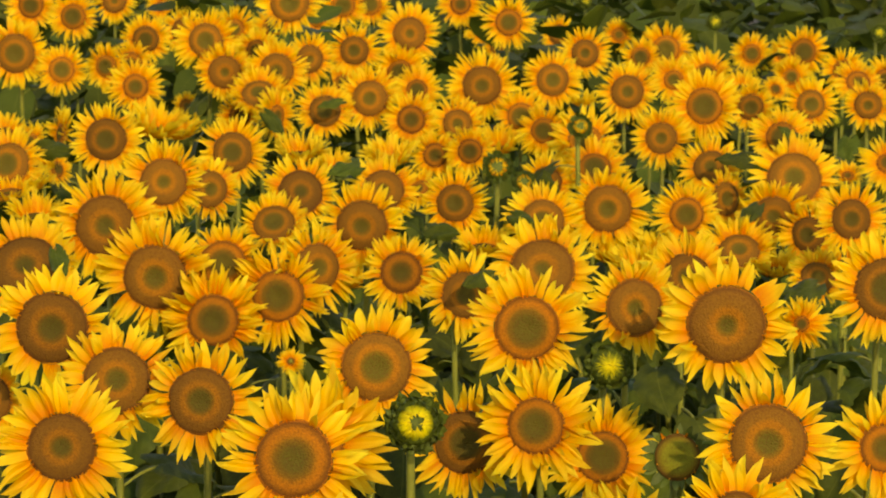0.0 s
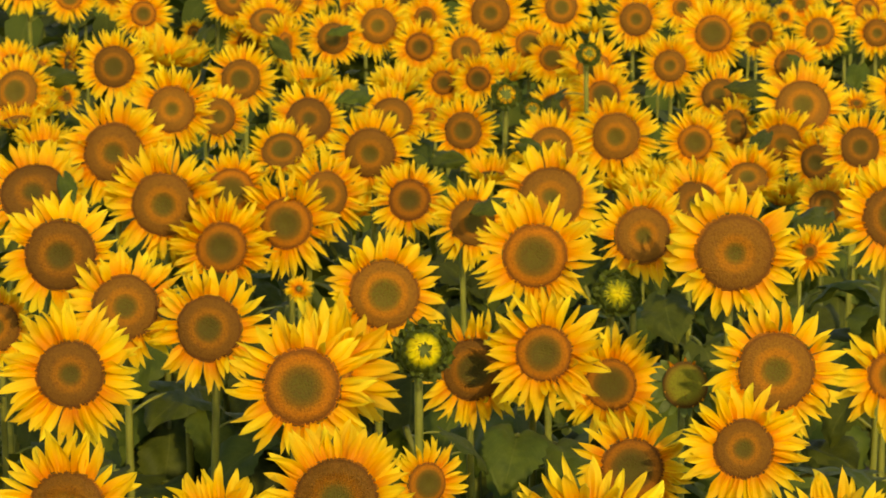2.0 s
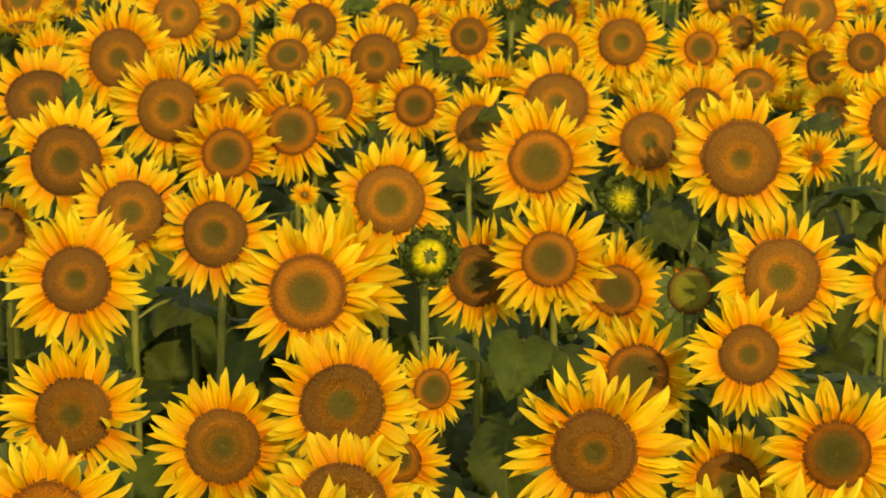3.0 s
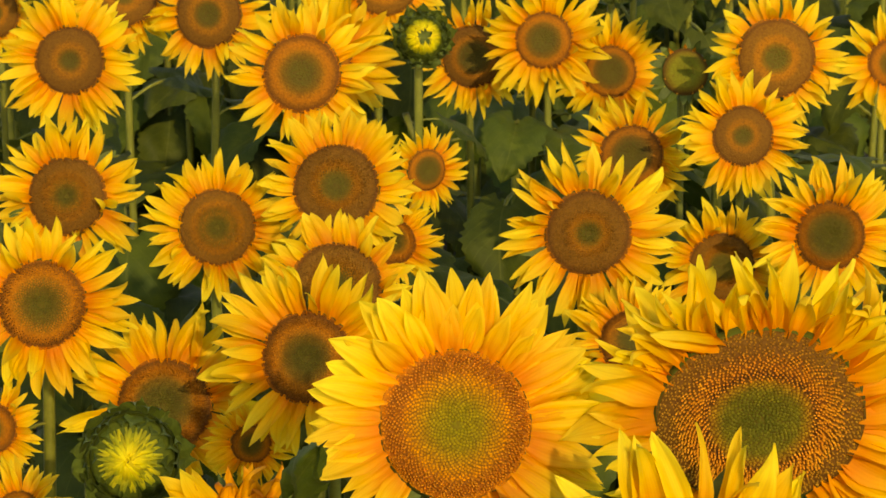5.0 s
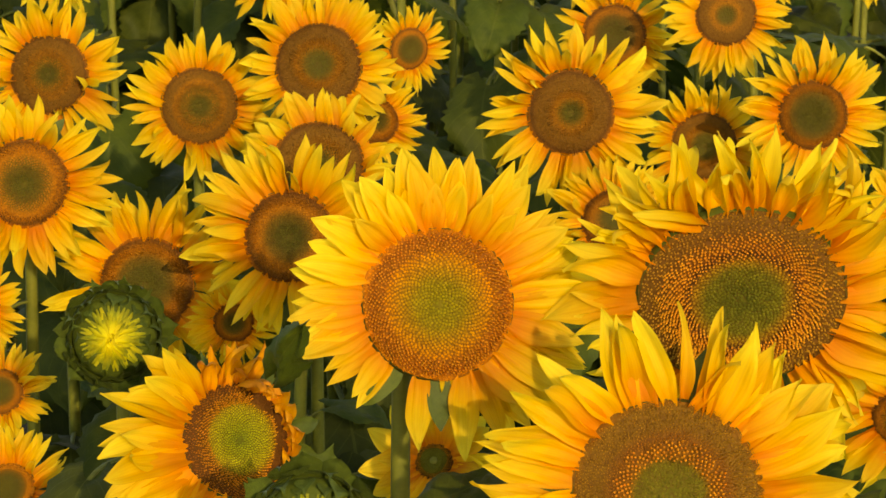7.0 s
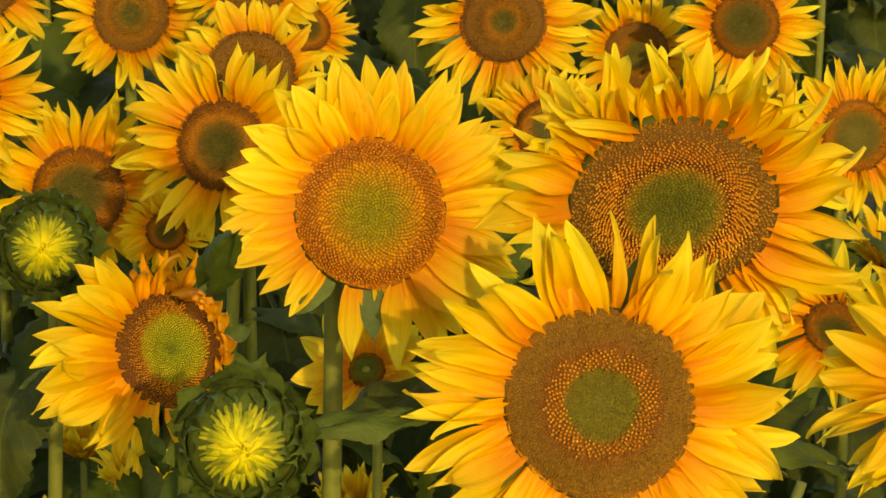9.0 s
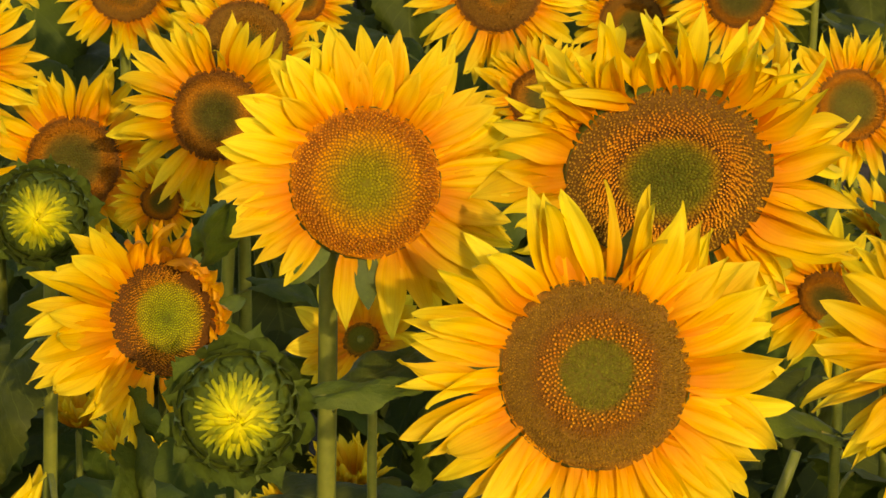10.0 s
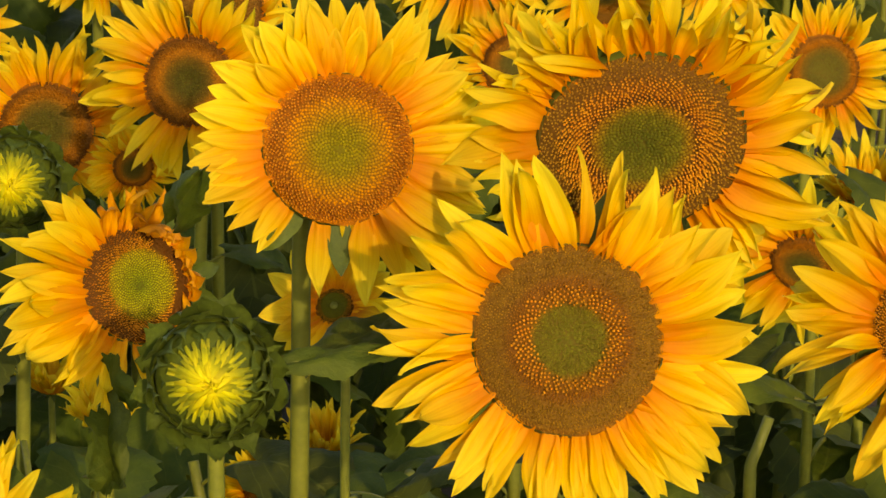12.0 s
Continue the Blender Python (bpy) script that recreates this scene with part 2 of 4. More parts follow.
def petal_mesh(rng, rows, cols, width, curl, fold, twist, sway, name="petal", hook=0.0):
    """One pointed petal of length 1 along +y, base at the origin, +z towards the viewer. hook bends its tip alone."""
    verts, uvs = [], []
    y = z = 0.0
    ph, ph_l, ph_r = (rng.uniform(0, 6.3) for _ in range(3))
    widest, tip = rng.uniform(0.32, 0.50), rng.uniform(0.72, 1.05)
    ripple = rng.uniform(0.02, 0.09)
    for i in range(rows + 1):
        t = i / rows
        if t < widest:
            w = 0.5 + 0.5 * math.sin(t / widest * math.pi / 2)
        else:
            s = (t - widest) / (1 - widest)
            w = (1 - s) ** tip * (1 + (tip - 0.1) * s)
        w = max(w, 0.012) * width * 0.5
        ang = curl * t * t + hook * max(0.0, (t - 0.6) / 0.4) ** 2
        if i:
            y += math.cos(ang) / rows
            z += math.sin(ang) / rows
        tw = twist * t * t
        for j in range(cols + 1):
            u = 2 * j / cols - 1
            edge = 1 + ripple * math.sin(t * 11 + (ph_l if u < 0 else ph_r)) * abs(u)
            lift = fold * w * (u * u) + 0.10 * w * math.cos(u * 9.4) + 0.02 * math.sin(t * 9 + ph + u * 2) + ripple * 0.5 * w * u * math.sin(t * 8 + ph_r)
            x0, z0 = u * w * edge, lift
            x1, z1 = x0 * math.cos(tw) - z0 * math.sin(tw), x0 * math.sin(tw) + z0 * math.cos(tw)
            verts.append((x1 + sway * t * t, y - z1 * math.sin(ang), z + z1 * math.cos(ang)))
            uvs.append((j / cols, t))
    return mesh_from(name, verts, sheet_faces(rows, cols), uvs=uvs)


def bract_mesh(rng):
    """A broad scale of length 1, hollowed along its middle, whose blade ends in a thin tip that bends outwards."""
    verts, uvs = [], []
    rows, cols = 14, 6
    wide, side, back = rng.uniform(0.62, 0.78), rng.uniform(-0.16, 0.16), rng.uniform(0.2, 1.1)
    for i in range(rows + 1):
        t = i / rows
        if t < 0.3:
            w = 0.8 + 0.2 * math.sin(t / 0.3 * math.pi / 2)
        elif t < 0.68:
            w = 1 - 0.72 * ((t - 0.3) / 0.38) ** 1.5
        else:
            w = 0.28 * (1 - (t - 0.68) / 0.32) ** 1.1
        w = max(w, 0.02) * wide * 0.5
        bend = back * max(0.0, t - 0.5) ** 2 * 1.6
        for j in range(cols + 1):
            u = 2 * j / cols - 1
            verts.append((u * w + side * t * t, t - 0.15 * bend, bend - 0.28 * w * u * u + 0.05 * w * math.cos(u * 6.3) + 0.012 * math.sin(9 * t + 3 * u)))
            uvs.append((j / cols, t))
    return mesh_from("bract", verts, sheet_faces(rows, cols), uvs=uvs)


RNG = random.Random(7)
def some_petals(number, rows, cols, width, curl, fold, twist, sway, hook=0.0, name="petal"):
    pick = RNG.uniform
    return [petal_mesh(RNG, rows, cols, pick(*width), pick(*curl), pick(*fold), pick(-twist, twist), pick(-sway, sway), name, pick(-hook, hook)) for _ in range(number)]


PETALS = {
    "flat": some_petals(24, 8, 4, (0.22, 0.36), (-0.6, 0.7), (0.2, 0.9), 1.0, 0.24, 1.1),
    "near": some_petals(24, 14, 8, (0.25, 0.38), (-0.5, 0.5), (0.2, 0.8), 0.75, 0.20, 0.95),
    "broad": some_petals(14, 14, 8, (0.44, 0.58), (-0.15, 0.25), (0.05, 0.3), 0.2, 0.08, 0.35),
    "curly": some_petals(18, 16, 8, (0.24, 0.36), (-0.5, 1.5), (0.8, 1.8), 1.3, 0.34, 1.2),
    "slim": some_petals(20, 16, 8, (0.17, 0.27), (-0.5, 0.8), (0.6, 1.5), 1.0, 0.26, 0.9),
    "tendril": some_petals(18, 18, 8, (0.15, 0.25), (0.1, 1.5), (1.2, 2.4), 1.7, 0.42, 1.8),
    "fading": some_petals(8, 16, 8, (0.17, 0.27), (0.0, 1.3), (0.8, 1.7), 1.2, 0.30, 1.2),
    "closed": some_petals(12, 10, 4, (0.09, 0.16), (0.4, 1.2), (0.6, 1.4), 0.6, 0.14, 0.6),
    "withered": some_petals(8, 14, 8, (0.30, 0.50), (1.2, 2.4), (0.8, 1.5), 1.5, 0.25, 1.0),
    "bract": [bract_mesh(RNG) for _ in range(9)],
    "sepal": some_petals(6, 8, 4, (0.36, 0.50), (-0.7, 0.4), (0.1, 0.5), 0.6, 0.14, 0.8, "sepal"),
}
for kind_of, shapes in PETALS.items():
    for me in shapes:
        me.materials.append({"closed": PETAL_GREEN, "withered": PETAL_OLD, "fading": PETAL_OLD, "sepal": SEPAL, "bract": SEPAL}.get(kind_of, PETAL))


def disc_height(p, dip):
    """The domed face of a seed disc of radius 1, with a hollow in its middle."""
    return 0.20 * (1 - p ** 3.5) - dip * math.exp(-(p / 0.33) ** 2)


def disc_mesh(rng, rings=12, seg=40, dip=0.1):
    verts, faces = [(0, 0, disc_height(0, dip))], []
    lob = [rng.uniform(0, 6.3) for _ in range(3)]
    for i in range(1, rings + 1):
        p = i / rings
        for j in range(seg):
            a = 2 * math.pi * j / seg
            out = p * (1 + p * (0.018 * math.sin(2 * a + lob[0]) + 0.014 * math.sin(3 * a + lob[1]) + 0.010 * math.sin(9 * a + lob[2])))
            verts.append((out * math.cos(a), out * math.sin(a), disc_height(p, dip) + rng.uniform(-0.008, 0.008)))
    for j in range(seg):
        faces.append((0, 1 + j, 1 + (j + 1) % seg))
        for i in range(rings - 1):
            a, b = 1 + i * seg + j, 1 + i * seg + (j + 1) % seg
            faces.append((a, a + seg, b + seg, b))
    return mesh_from("seed_disc", verts, faces)


DISCS = {age: [disc_mesh(RNG, dip=RNG.uniform(0.05, 0.16)) for _ in range(5)] for age in DISC}
for age, shapes in DISCS.items():
    for me in shapes:
        me.materials.append(DISC[age])


def cup_mesh(seg=24):
    """The green back of a flower head, radius 1, that narrows to the stem behind it."""
    prof = [(1.0, 0.02), (1.03, -0.06), (0.92, -0.2), (0.62, -0.36), (0.34, -0.46), (0.2, -0.62)]
    verts, faces = [], []
    for r, z in prof:
        for j in range(seg):
            a = 2 * math.pi * j / seg
            verts.append((r * math.cos(a), r * math.sin(a), z))
    for i in range(len(prof) - 1):
        for j in range(seg):
            a, b = i * seg + j, i * seg + (j + 1) % seg
            faces.append((a, a + seg, b + seg, b))
    return mesh_from("flower_head", verts, faces)


CUPS = cup_mesh()
CUPS.materials.append(CUP)


def put(rng, a, p, s, h, lean, dip, open_ring, verts, faces, mats):
    """One floret at angle a and radius p of a disc: a small tapered tube."""
    cx, cy, z = 0.985 * p * math.cos(a), 0.985 * p * math.sin(a), disc_height(p, dip)
    k = len(verts)
    n_side = 5 if open_ring else 4
    turn = rng.uniform(0, 1.2)
    for rad, up in ((1.0, -0.01), (0.85, h * 0.7), (0.4, h)):
        for q in range(n_side):
            b = turn + 2 * math.pi * q / n_side
            out = lean * up / max(h, 0.01) * 0.4
            verts.append((cx + s * rad * math.cos(b) + out * math.cos(a), cy + s * rad * math.sin(b) + out * math.sin(a), z + up))
    golden = rng.random() < 0.75
    for lev in range(2):
        for q in range(n_side):
            a0, b0 = k + lev * n_side + q, k + lev * n_side + (q + 1) % n_side
            faces.append((a0, b0, b0 + n_side, a0 + n_side))
            mats.append((1 if golden else 2) if open_ring and lev == 1 else 0)
    faces.append(tuple(k + 2 * n_side + q for q in range(n_side)))
    mats.append((1 if golden else 2) if open_ring else 0)


def floret_mesh(rng, count, ring_in, ring_out, dip, age, bare=None, gilded=True):
    """The florets of a disc of radius 1 in their spiral order: closed and low within, open and tall on a ring, spent
    outside.
    Within the angles of bare the outer ones are left out; the dark disc there stands for shade."""
    verts, faces, mats = [], [], []
    for i in range(6, count):
        p = math.sqrt(i / count)
        a = i * 2.399963 + rng.gauss(0, 0.012)
        s = 0.72 / math.sqrt(count)
        edge = ring_in + 0.02 * math.sin(3 * a)
        if bare and bare[0] < (math.degrees(a) + 180) % 360 - 180 < bare[1] and p > 0.67 + 0.04 * math.sin(5 * a):
            continue
        open_ring = edge < p < ring_out + 0.03 * math.sin(2 * a + 1) + rng.uniform(-0.04, 0.04)
        spent = p > edge and not open_ring
        if spent and rng.random() < (0.16 if age == "lime" else 0.08):
            continue
        h = 0.018 if p < edge else (rng.uniform(0.05, 0.11) if open_ring else rng.uniform(0.02, 0.06))
        s *= rng.uniform(0.72, 1.0) if open_ring else (rng.uniform(0.65, 0.95) if spent else (0.85 if age == "lime" else 1.2))
        lean = 0.35 * h
        twins = [-0.5, 0.5] if not open_ring and age == "ripe" and p > 0.12 else [0.0]
        for twin in twins:
            b = a + twin * 0.036 / p
            put(rng, b, p, s * (0.62 if twin else 1.0), h, lean, dip, open_ring, verts, faces, mats)
    me = mesh_from("florets", verts, faces, False)
    me.materials.append(FLORET[age])
    me.materials.append(POLLEN)
    me.materials.append(TAWNY)
    me.polygons.foreach_set("material_index", mats if gilded else [0] * len(mats))
    return me


def tube_mesh(name, points, radii, seg=8):
    """A round stem along points, each with its radius."""
    verts, faces = [], []
    side = Vector((1, 0, 0))
    for i, p in enumerate(points):
        way = (points[min(i + 1, len(points) - 1)] - points[max(i - 1, 0)]).normalized()
        side = (side - way * side.dot(way)).normalized()
        other = way.cross(side)
        for j in range(seg):
            a = 2 * math.pi * j / seg
            verts.append(tuple(p + (side * math.cos(a) + other * math.sin(a)) * radii[i]))
    for i in range(len(points) - 1):
        for j in range(seg):
            a, b = i * seg + j, i * seg + (j + 1) % seg
            faces.append((a, b, b + seg, a + seg))
    faces.append(tuple(range(seg))[::-1])
    faces.append(tuple((len(points) - 1) * seg + j for j in range(seg)))
    return mesh_from(name, verts, faces)


def bezier(p0, p1, p2, p3, n):
    out = []
    for i in range(n + 1):
        t = i / n
        out.append(p0 * (1 - t) ** 3 + p1 * 3 * t * (1 - t) ** 2 + p2 * 3 * t * t * (1 - t) + p3 * t ** 3)
    return out


def leaf_mesh(rng, flat=False):
    """A heart-shaped, toothed sunflower leaf of length 1 with its stalk, which starts at the origin and runs along +y; +z is its upper face."""
    verts, uvs = [], []
    rows, cols = 22, 8
    stalk = rng.uniform(0.28, 0.4)
    droop, fold, wav = rng.uniform(0.5, 1.6), rng.uniform(0.15, 0.5), rng.uniform(0, 6.3)
    width, bow = rng.uniform(0.70, 0.92), rng.uniform(-0.12, 0.12)
    if flat:
        droop, fold, stalk = 0.45, rng.uniform(0.1, 0.25), 0.15
    y = z = 0.0
    lift = stalk * 0.75
    for i in range(rows + 1):
        t = i / rows
        ang = 0.35 - droop * t
        if i:
            y += math.cos(ang) / rows
            z += math.sin(ang) / rows
        w = max(2.45 * (t + 0.025) ** 0.55 * (1 - t) ** 0.95, 0.012) * width * 0.5
        for j in range(cols + 1):
            u = 2 * j / cols - 1
            back = 0.18 * max(0.0, 0.25 - t) / 0.25 * abs(u) ** 1.5
            tooth = 1 + (rng.uniform(0.03, 0.11) if i % 2 else -0.05) * abs(u) ** 6
            pucker = 0.018 * math.cos((t - 0.4 * abs(u)) * 44) * (1 - abs(u)) * min(1.0, 6 * abs(u))
            zl = fold * w * abs(u) ** 1.2 - 0.35 * w * u ** 4 + 0.03 * math.sin(7 * t + 4 * u + wav) + pucker + 0.035 * math.sin(15 * t + wav) * abs(u) ** 3
            verts.append((u * w * tooth + bow * t * t, stalk + y - back - zl * math.sin(ang), lift + z + zl * math.cos(ang)))
            uvs.append((j / cols, t))
    faces = sheet_faces(rows, cols)
    # stalk
    base = len(verts)
    pts = bezier(Vector((0, 0, 0)), Vector((0, stalk * 0.4, lift * 0.7)), Vector((0, stalk * 0.8, lift)), Vector((0, stalk + 0.06, lift + 0.01)), 5)
    for p in pts:
        for j in range(5):
            a = 2 * math.pi * j / 5
            verts.append((p.x + 0.022 * math.cos(a), p.y, p.z + 0.022 * math.sin(a)))
            uvs.append((0.5, 0.0))
    for i in range(5):
        for j in range(5):
            a, b = base + i * 5 + j, base + i * 5 + (j + 1) % 5
            faces.append((a, b, b + 5, a + 5))
    me = mesh_from("leaf", verts, faces, uvs=uvs)
    me.materials.append(LEAF)
    me.materials.append(STEM)
    me.polygons.foreach_set("material_index", [0] * (rows * cols) + [1] * 25)
    return me


LEAVES = [leaf_mesh(RNG) for _ in range(10)]
FLAT_LEAVES = [leaf_mesh(RNG, True) for _ in range(4)]


# ---- plants ----
def facing(turn, up):
    """The pose of a flower head that looks back over the field's edge: turn to +x, up from the level."""
    t, u = radians(turn), radians(up)
    z = Vector((math.sin(t) * math.cos(u), -math.cos(t) * math.cos(u), math.sin(u)))
    x = Vector((0, 0, 1)).cross(z).normalized()
    return Matrix((x, z.cross(x), z)).transposed().to_4x4()


def plant(name, head, turned, rng, depth, thick, label, group, leaves=5, reach=1.0, lean=0.0, span=0.49, level=False):
    """The Empty at a plant's foot with its stem and leaves; head is the place of the flower head, turned its facing."""
    way = turned.to_3x3().col[2]
    neck = head - way * depth
    foot = Vector((neck.x - way.x * 0.06 + lean + rng.uniform(-0.03, 0.03), neck.y - way.y * 0.06 + rng.uniform(0.0, 0.04), 0.0))
    thing = new(name)
    thing.empty_display_size = 0.1
    thing.location = foot
    tagged(thing, label, "sunflower", group)
    top = neck - foot
    bend = Vector((top.x - way.x * 0.05 + lean * 0.6, top.y - way.y * 0.05, top.z - 0.02))
    low = bezier(Vector((0, 0, -0.03)), Vector((rng.uniform(-0.05, 0.05), rng.uniform(-0.03, 0.03), top.z * 0.4)),
                 Vector((bend.x, bend.y, top.z - 0.28)), bend - Vector((0, 0, 0.07)), 8)
    high = bezier(low[-1], low[-1] + Vector((0, 0, 0.08)), top - way * 0.07, top + way * 0.012, 5)[1:]
    pts = low + high
    radii = [thick * (1.15 - 0.4 * i / (len(pts) - 1)) for i in range(len(pts))]
    link_part("stem", tube_mesh("stem", pts, radii), STEM, thing)
    for i in range(leaves):
        f = 0.42 + span * (i + rng.uniform(-0.2, 0.2)) / max(1, leaves - 1)
        z = f * top.z
        at = min(low, key=lambda p: abs(p.z - z))
        size = rng.uniform(0.15, 0.23) * (1.6 - 1.05 * f) * reach
        m = (Matrix.Translation((at.x, at.y, z)) @ Matrix.Rotation(math.pi + (2.0 if i % 3 else 3.1) * rng.uniform(-1, 1), 4, "Z")
             @ Matrix.Rotation(rng.uniform(-0.35, 0.15) if level else rng.uniform(-1.0, -0.1), 4, "X") @ Matrix.Rotation(rng.uniform(-0.3, 0.3), 4, "Y") @ Matrix.Diagonal((size, size, size, 1)))
        link_part("leaf", rng.choice(LEAVES), LEAF, thing, m)
    return thing, foot


def leaf_to(thing, base, tip, roll=0.0, wide=1.0):
    """One more leaf of a plant, from its place on the stem to its tip."""
    rng = random.Random(int(1000 * (base[0] + 3 * base[1])))
    a, b = Vector(base) - thing.location, Vector(tip) - thing.location
    way = b - a
    along = way.normalized()
    normal = Vector((0, -1, 0.6))
    normal = (normal - along * normal.dot(along)).normalized()
    turned = Matrix((along.cross(normal), along, normal)).transposed().to_4x4()
    size = way.length / 1.1
    return link_part("leaf", rng.choice(FLAT_LEAVES), LEAF, thing,
                     Matrix.Translation(a) @ turned @ Matrix.Rotation(radians(roll), 4, "Y") @ Matrix.Diagonal((size * wide, size, size, 1)))


SEED = [100]


def petal_pose(a, start, lift, length, wide, roll=0.0):
    return (Matrix.Rotation(a - math.pi / 2, 4, "Z") @ Matrix.Translation((0, start, 0.0)) @ Matrix.Rotation(lift, 4, "X")
            @ Matrix.Rotation(roll, 4, "Y") @ Matrix.Diagonal((length * wide, length, length, 1)))


def joined_petals(poses):
    """All rays of a far flower in one mesh."""
    verts, faces, uvs = [], [], []
    for me, m in poses:
        k = len(verts)
        verts += [tuple(m @ v.co) for v in me.vertices]
        own = [(0.0, 0.0)] * len(me.vertices)
        for loop, uv in zip(me.loops, me.uv_layers[0].data):
            own[loop.vertex_index] = tuple(uv.uv)
        uvs += own
        faces += [tuple(k + i for i in p.vertices) for p in me.polygons]
    return mesh_from("petals", verts, faces, uvs=uvs)


def sunflower(x, y, z, disc, reach, turn=0.0, up=10.0, style="", gap=None, label="", lean=0.0, age="", ring=0.0, rays=None, spiky=False):
    """A plant with one open flower: disc and reach are the radii of its seed disc and of its rays, in metres."""
    SEED[0] += 1
    rng = random.Random(SEED[0])
    turned = facing(turn + rng.uniform(-7, 7), up + rng.uniform(-4, 4) + (20 if up > 47 else 0))
    spin = rng.uniform(0, 6.3)
    near, far = y < 4.6, y > 7.3
    if not label:
        size = "large" if disc > 0.062 else ("small" if disc < 0.036 else "tall")
        pose_word = "upturned" if up > 32 else ("nodding" if up < 2 else "open")
        side = " in profile" if abs(turn) > 40 else ""
        label = f"{size} {pose_word} sunflower{side} with golden rays and brown disc"
    thing, foot = plant("sunflower", Vector((x, y, z)), turned, rng, disc * 0.5, 0.0036 + disc * 0.088 if near else 0.0045 + disc * 0.045, label, "sunflowers of the field",
                        leaves=5 if y > 11.5 else 7 if y > 4.6 else 9, lean=lean, span=0.36 if y < 3.4 else 0.46, reach=1.0 if near else 1.12)
    head = link_part("flower_head", CUPS, CUP, thing,
                     Matrix.Translation(Vector((x, y, z)) - foot) @ turned @ Matrix.Diagonal((disc, disc, disc, 1)), "green receptacle")
    age = age or ("young" if reach / disc > 1.83 else "old")
    flat = Matrix.Diagonal((1, 1, 0.4 if style == "curly" else 1, 1))
    link_part("seed_disc", rng.choice(DISCS[age]), None, head, flat @ Matrix.Rotation(spin, 4, "Z"),
              "lime green disc with a brown rim" if age == "lime" else "brown disc with an olive middle")
    if near:
        ring = ring or (rng.uniform(0.36, 0.46) if age in ("old", "ripe") else rng.uniform(0.66, 0.74))
        wide = 0.3 if style else rng.uniform(0.2, 0.28)
        tiny = link_part("floret_ring", floret_mesh(rng, 1700 if age == "lime" else 2600 if age == "seedy" else 1700 if y < 3.4 else 1000, ring, ring + wide, 0.10, age, gap, y < 3.4), None, head,
                         Matrix.Translation((0, 0, 0.004)) @ flat, "ring of open golden florets")
        tagged(tiny, kind="stuff")
    # rays, in two layers; lengths below are in disc radii
    length = 1.11 * reach / disc - 0.93
    n = rng.randint(68, 78) if far else 58
    usual = "slim" if style == "curly" else ("near" if near else "flat")
    mess = rng.uniform(0.7, 1.35)
    plan = []
    if rays:
        # a sector a row: from and to (degrees, right to top), how many, tip (in disc radii), breadth, lift, kind
        for a0, a1, many, tip, breadth, raised, kind in rays:
            for i in range(many):
                a = radians(a0 + (a1 - a0) * (i + 0.5 + rng.uniform(-0.32, 0.32)) / many)
                plan.append((a, i % 2, (tip - 0.92) * rng.uniform(0.86, 1.08), breadth * rng.uniform(0.85, 1.15), raised + rng.gauss(0, 0.18 if style else 0.10) - 0.12 * (i % 2), kind))
    else:
        for i in range(n):
            a = spin + 2 * math.pi * (i + mess * rng.uniform(-0.4, 0.4)) / n
            back = i % 2
            size = length * rng.triangular(0.70, 1.24, 1.06)
            lift = rng.gauss(0.18, 0.17 * mess) - 0.14 * back + (0.80 if up > 47 else 0.35 if up > 38 else 0.0)
            if rng.random() < 0.06 * mess:
                lift, size = rng.uniform(0.6, 1.2), size * 0.85
            breadth = (rng.uniform(0.56, 0.96) if far else rng.uniform(0.74, 1.14)) * min(1.4, max(0.85, 0.88 / length))
            kind = "curly" if rng.random() < (0.14 if y < 8.8 else 0.0) else usual
            if gap and gap[0] < (math.degrees(a) + 180) % 360 - 180 < gap[1]:
                kind, size, lift = "withered", size * 0.55, rng.uniform(0.6, 1.3)
            plan.append((a, back, size, breadth, lift, kind))
    poses = []
    for a, back, size, breadth, lift, kind in plan:
        splay = (Matrix.Rotation(a, 4, "Z") @ Matrix.Translation((0.9, 0, 0)) @ Matrix.Rotation(rng.gauss(0, 0.3 if style else 0.16 * mess), 4, "Z")
                 @ Matrix.Translation((-0.9, 0, 0)) @ Matrix.Rotation(-a, 4, "Z"))
        poses.append((rng.choice(PETALS[kind]), Matrix.Translation((0, 0, -0.03 - 0.06 * back)) @ splay @ petal_pose(a, 0.93, lift, size, breadth, rng.uniform(-0.3, 0.3))))
    if far:
        ob = link_part("petals", joined_petals(poses), PETAL, head)
        tagged(ob, "golden rays", kind="stuff")
    else:
        for me, m in poses:
            link_part("petal", me, PETAL, head, m)
    # pointed sepals behind the rays
    if near or spiky:
        some = 22 if spiky else 20 if gap else 12
        for i in range(some):
            a = spin + 2 * math.pi * (i + rng.uniform(-0.3, 0.3)) / some
            size = min(0.8, length * 0.75) * (0.55 if style else 1.0)
            if gap and gap[0] < (math.degrees(a) + 180) % 360 - 180 < gap[1]:
                size = rng.uniform(0.6, 1.0)
            if spiky:
                size = rng.uniform(0.5, 0.9)
            link_part("sepal", rng.choice(PETALS["sepal"]), SEPAL, head,
                      Matrix.Translation((0, 0, -0.14)) @ petal_pose(a, 0.9, rng.uniform(0.1, 0.9) if spiky else rng.uniform(-0.4, 0.1), size, 0.7 if gap else 1.0))
    return thing


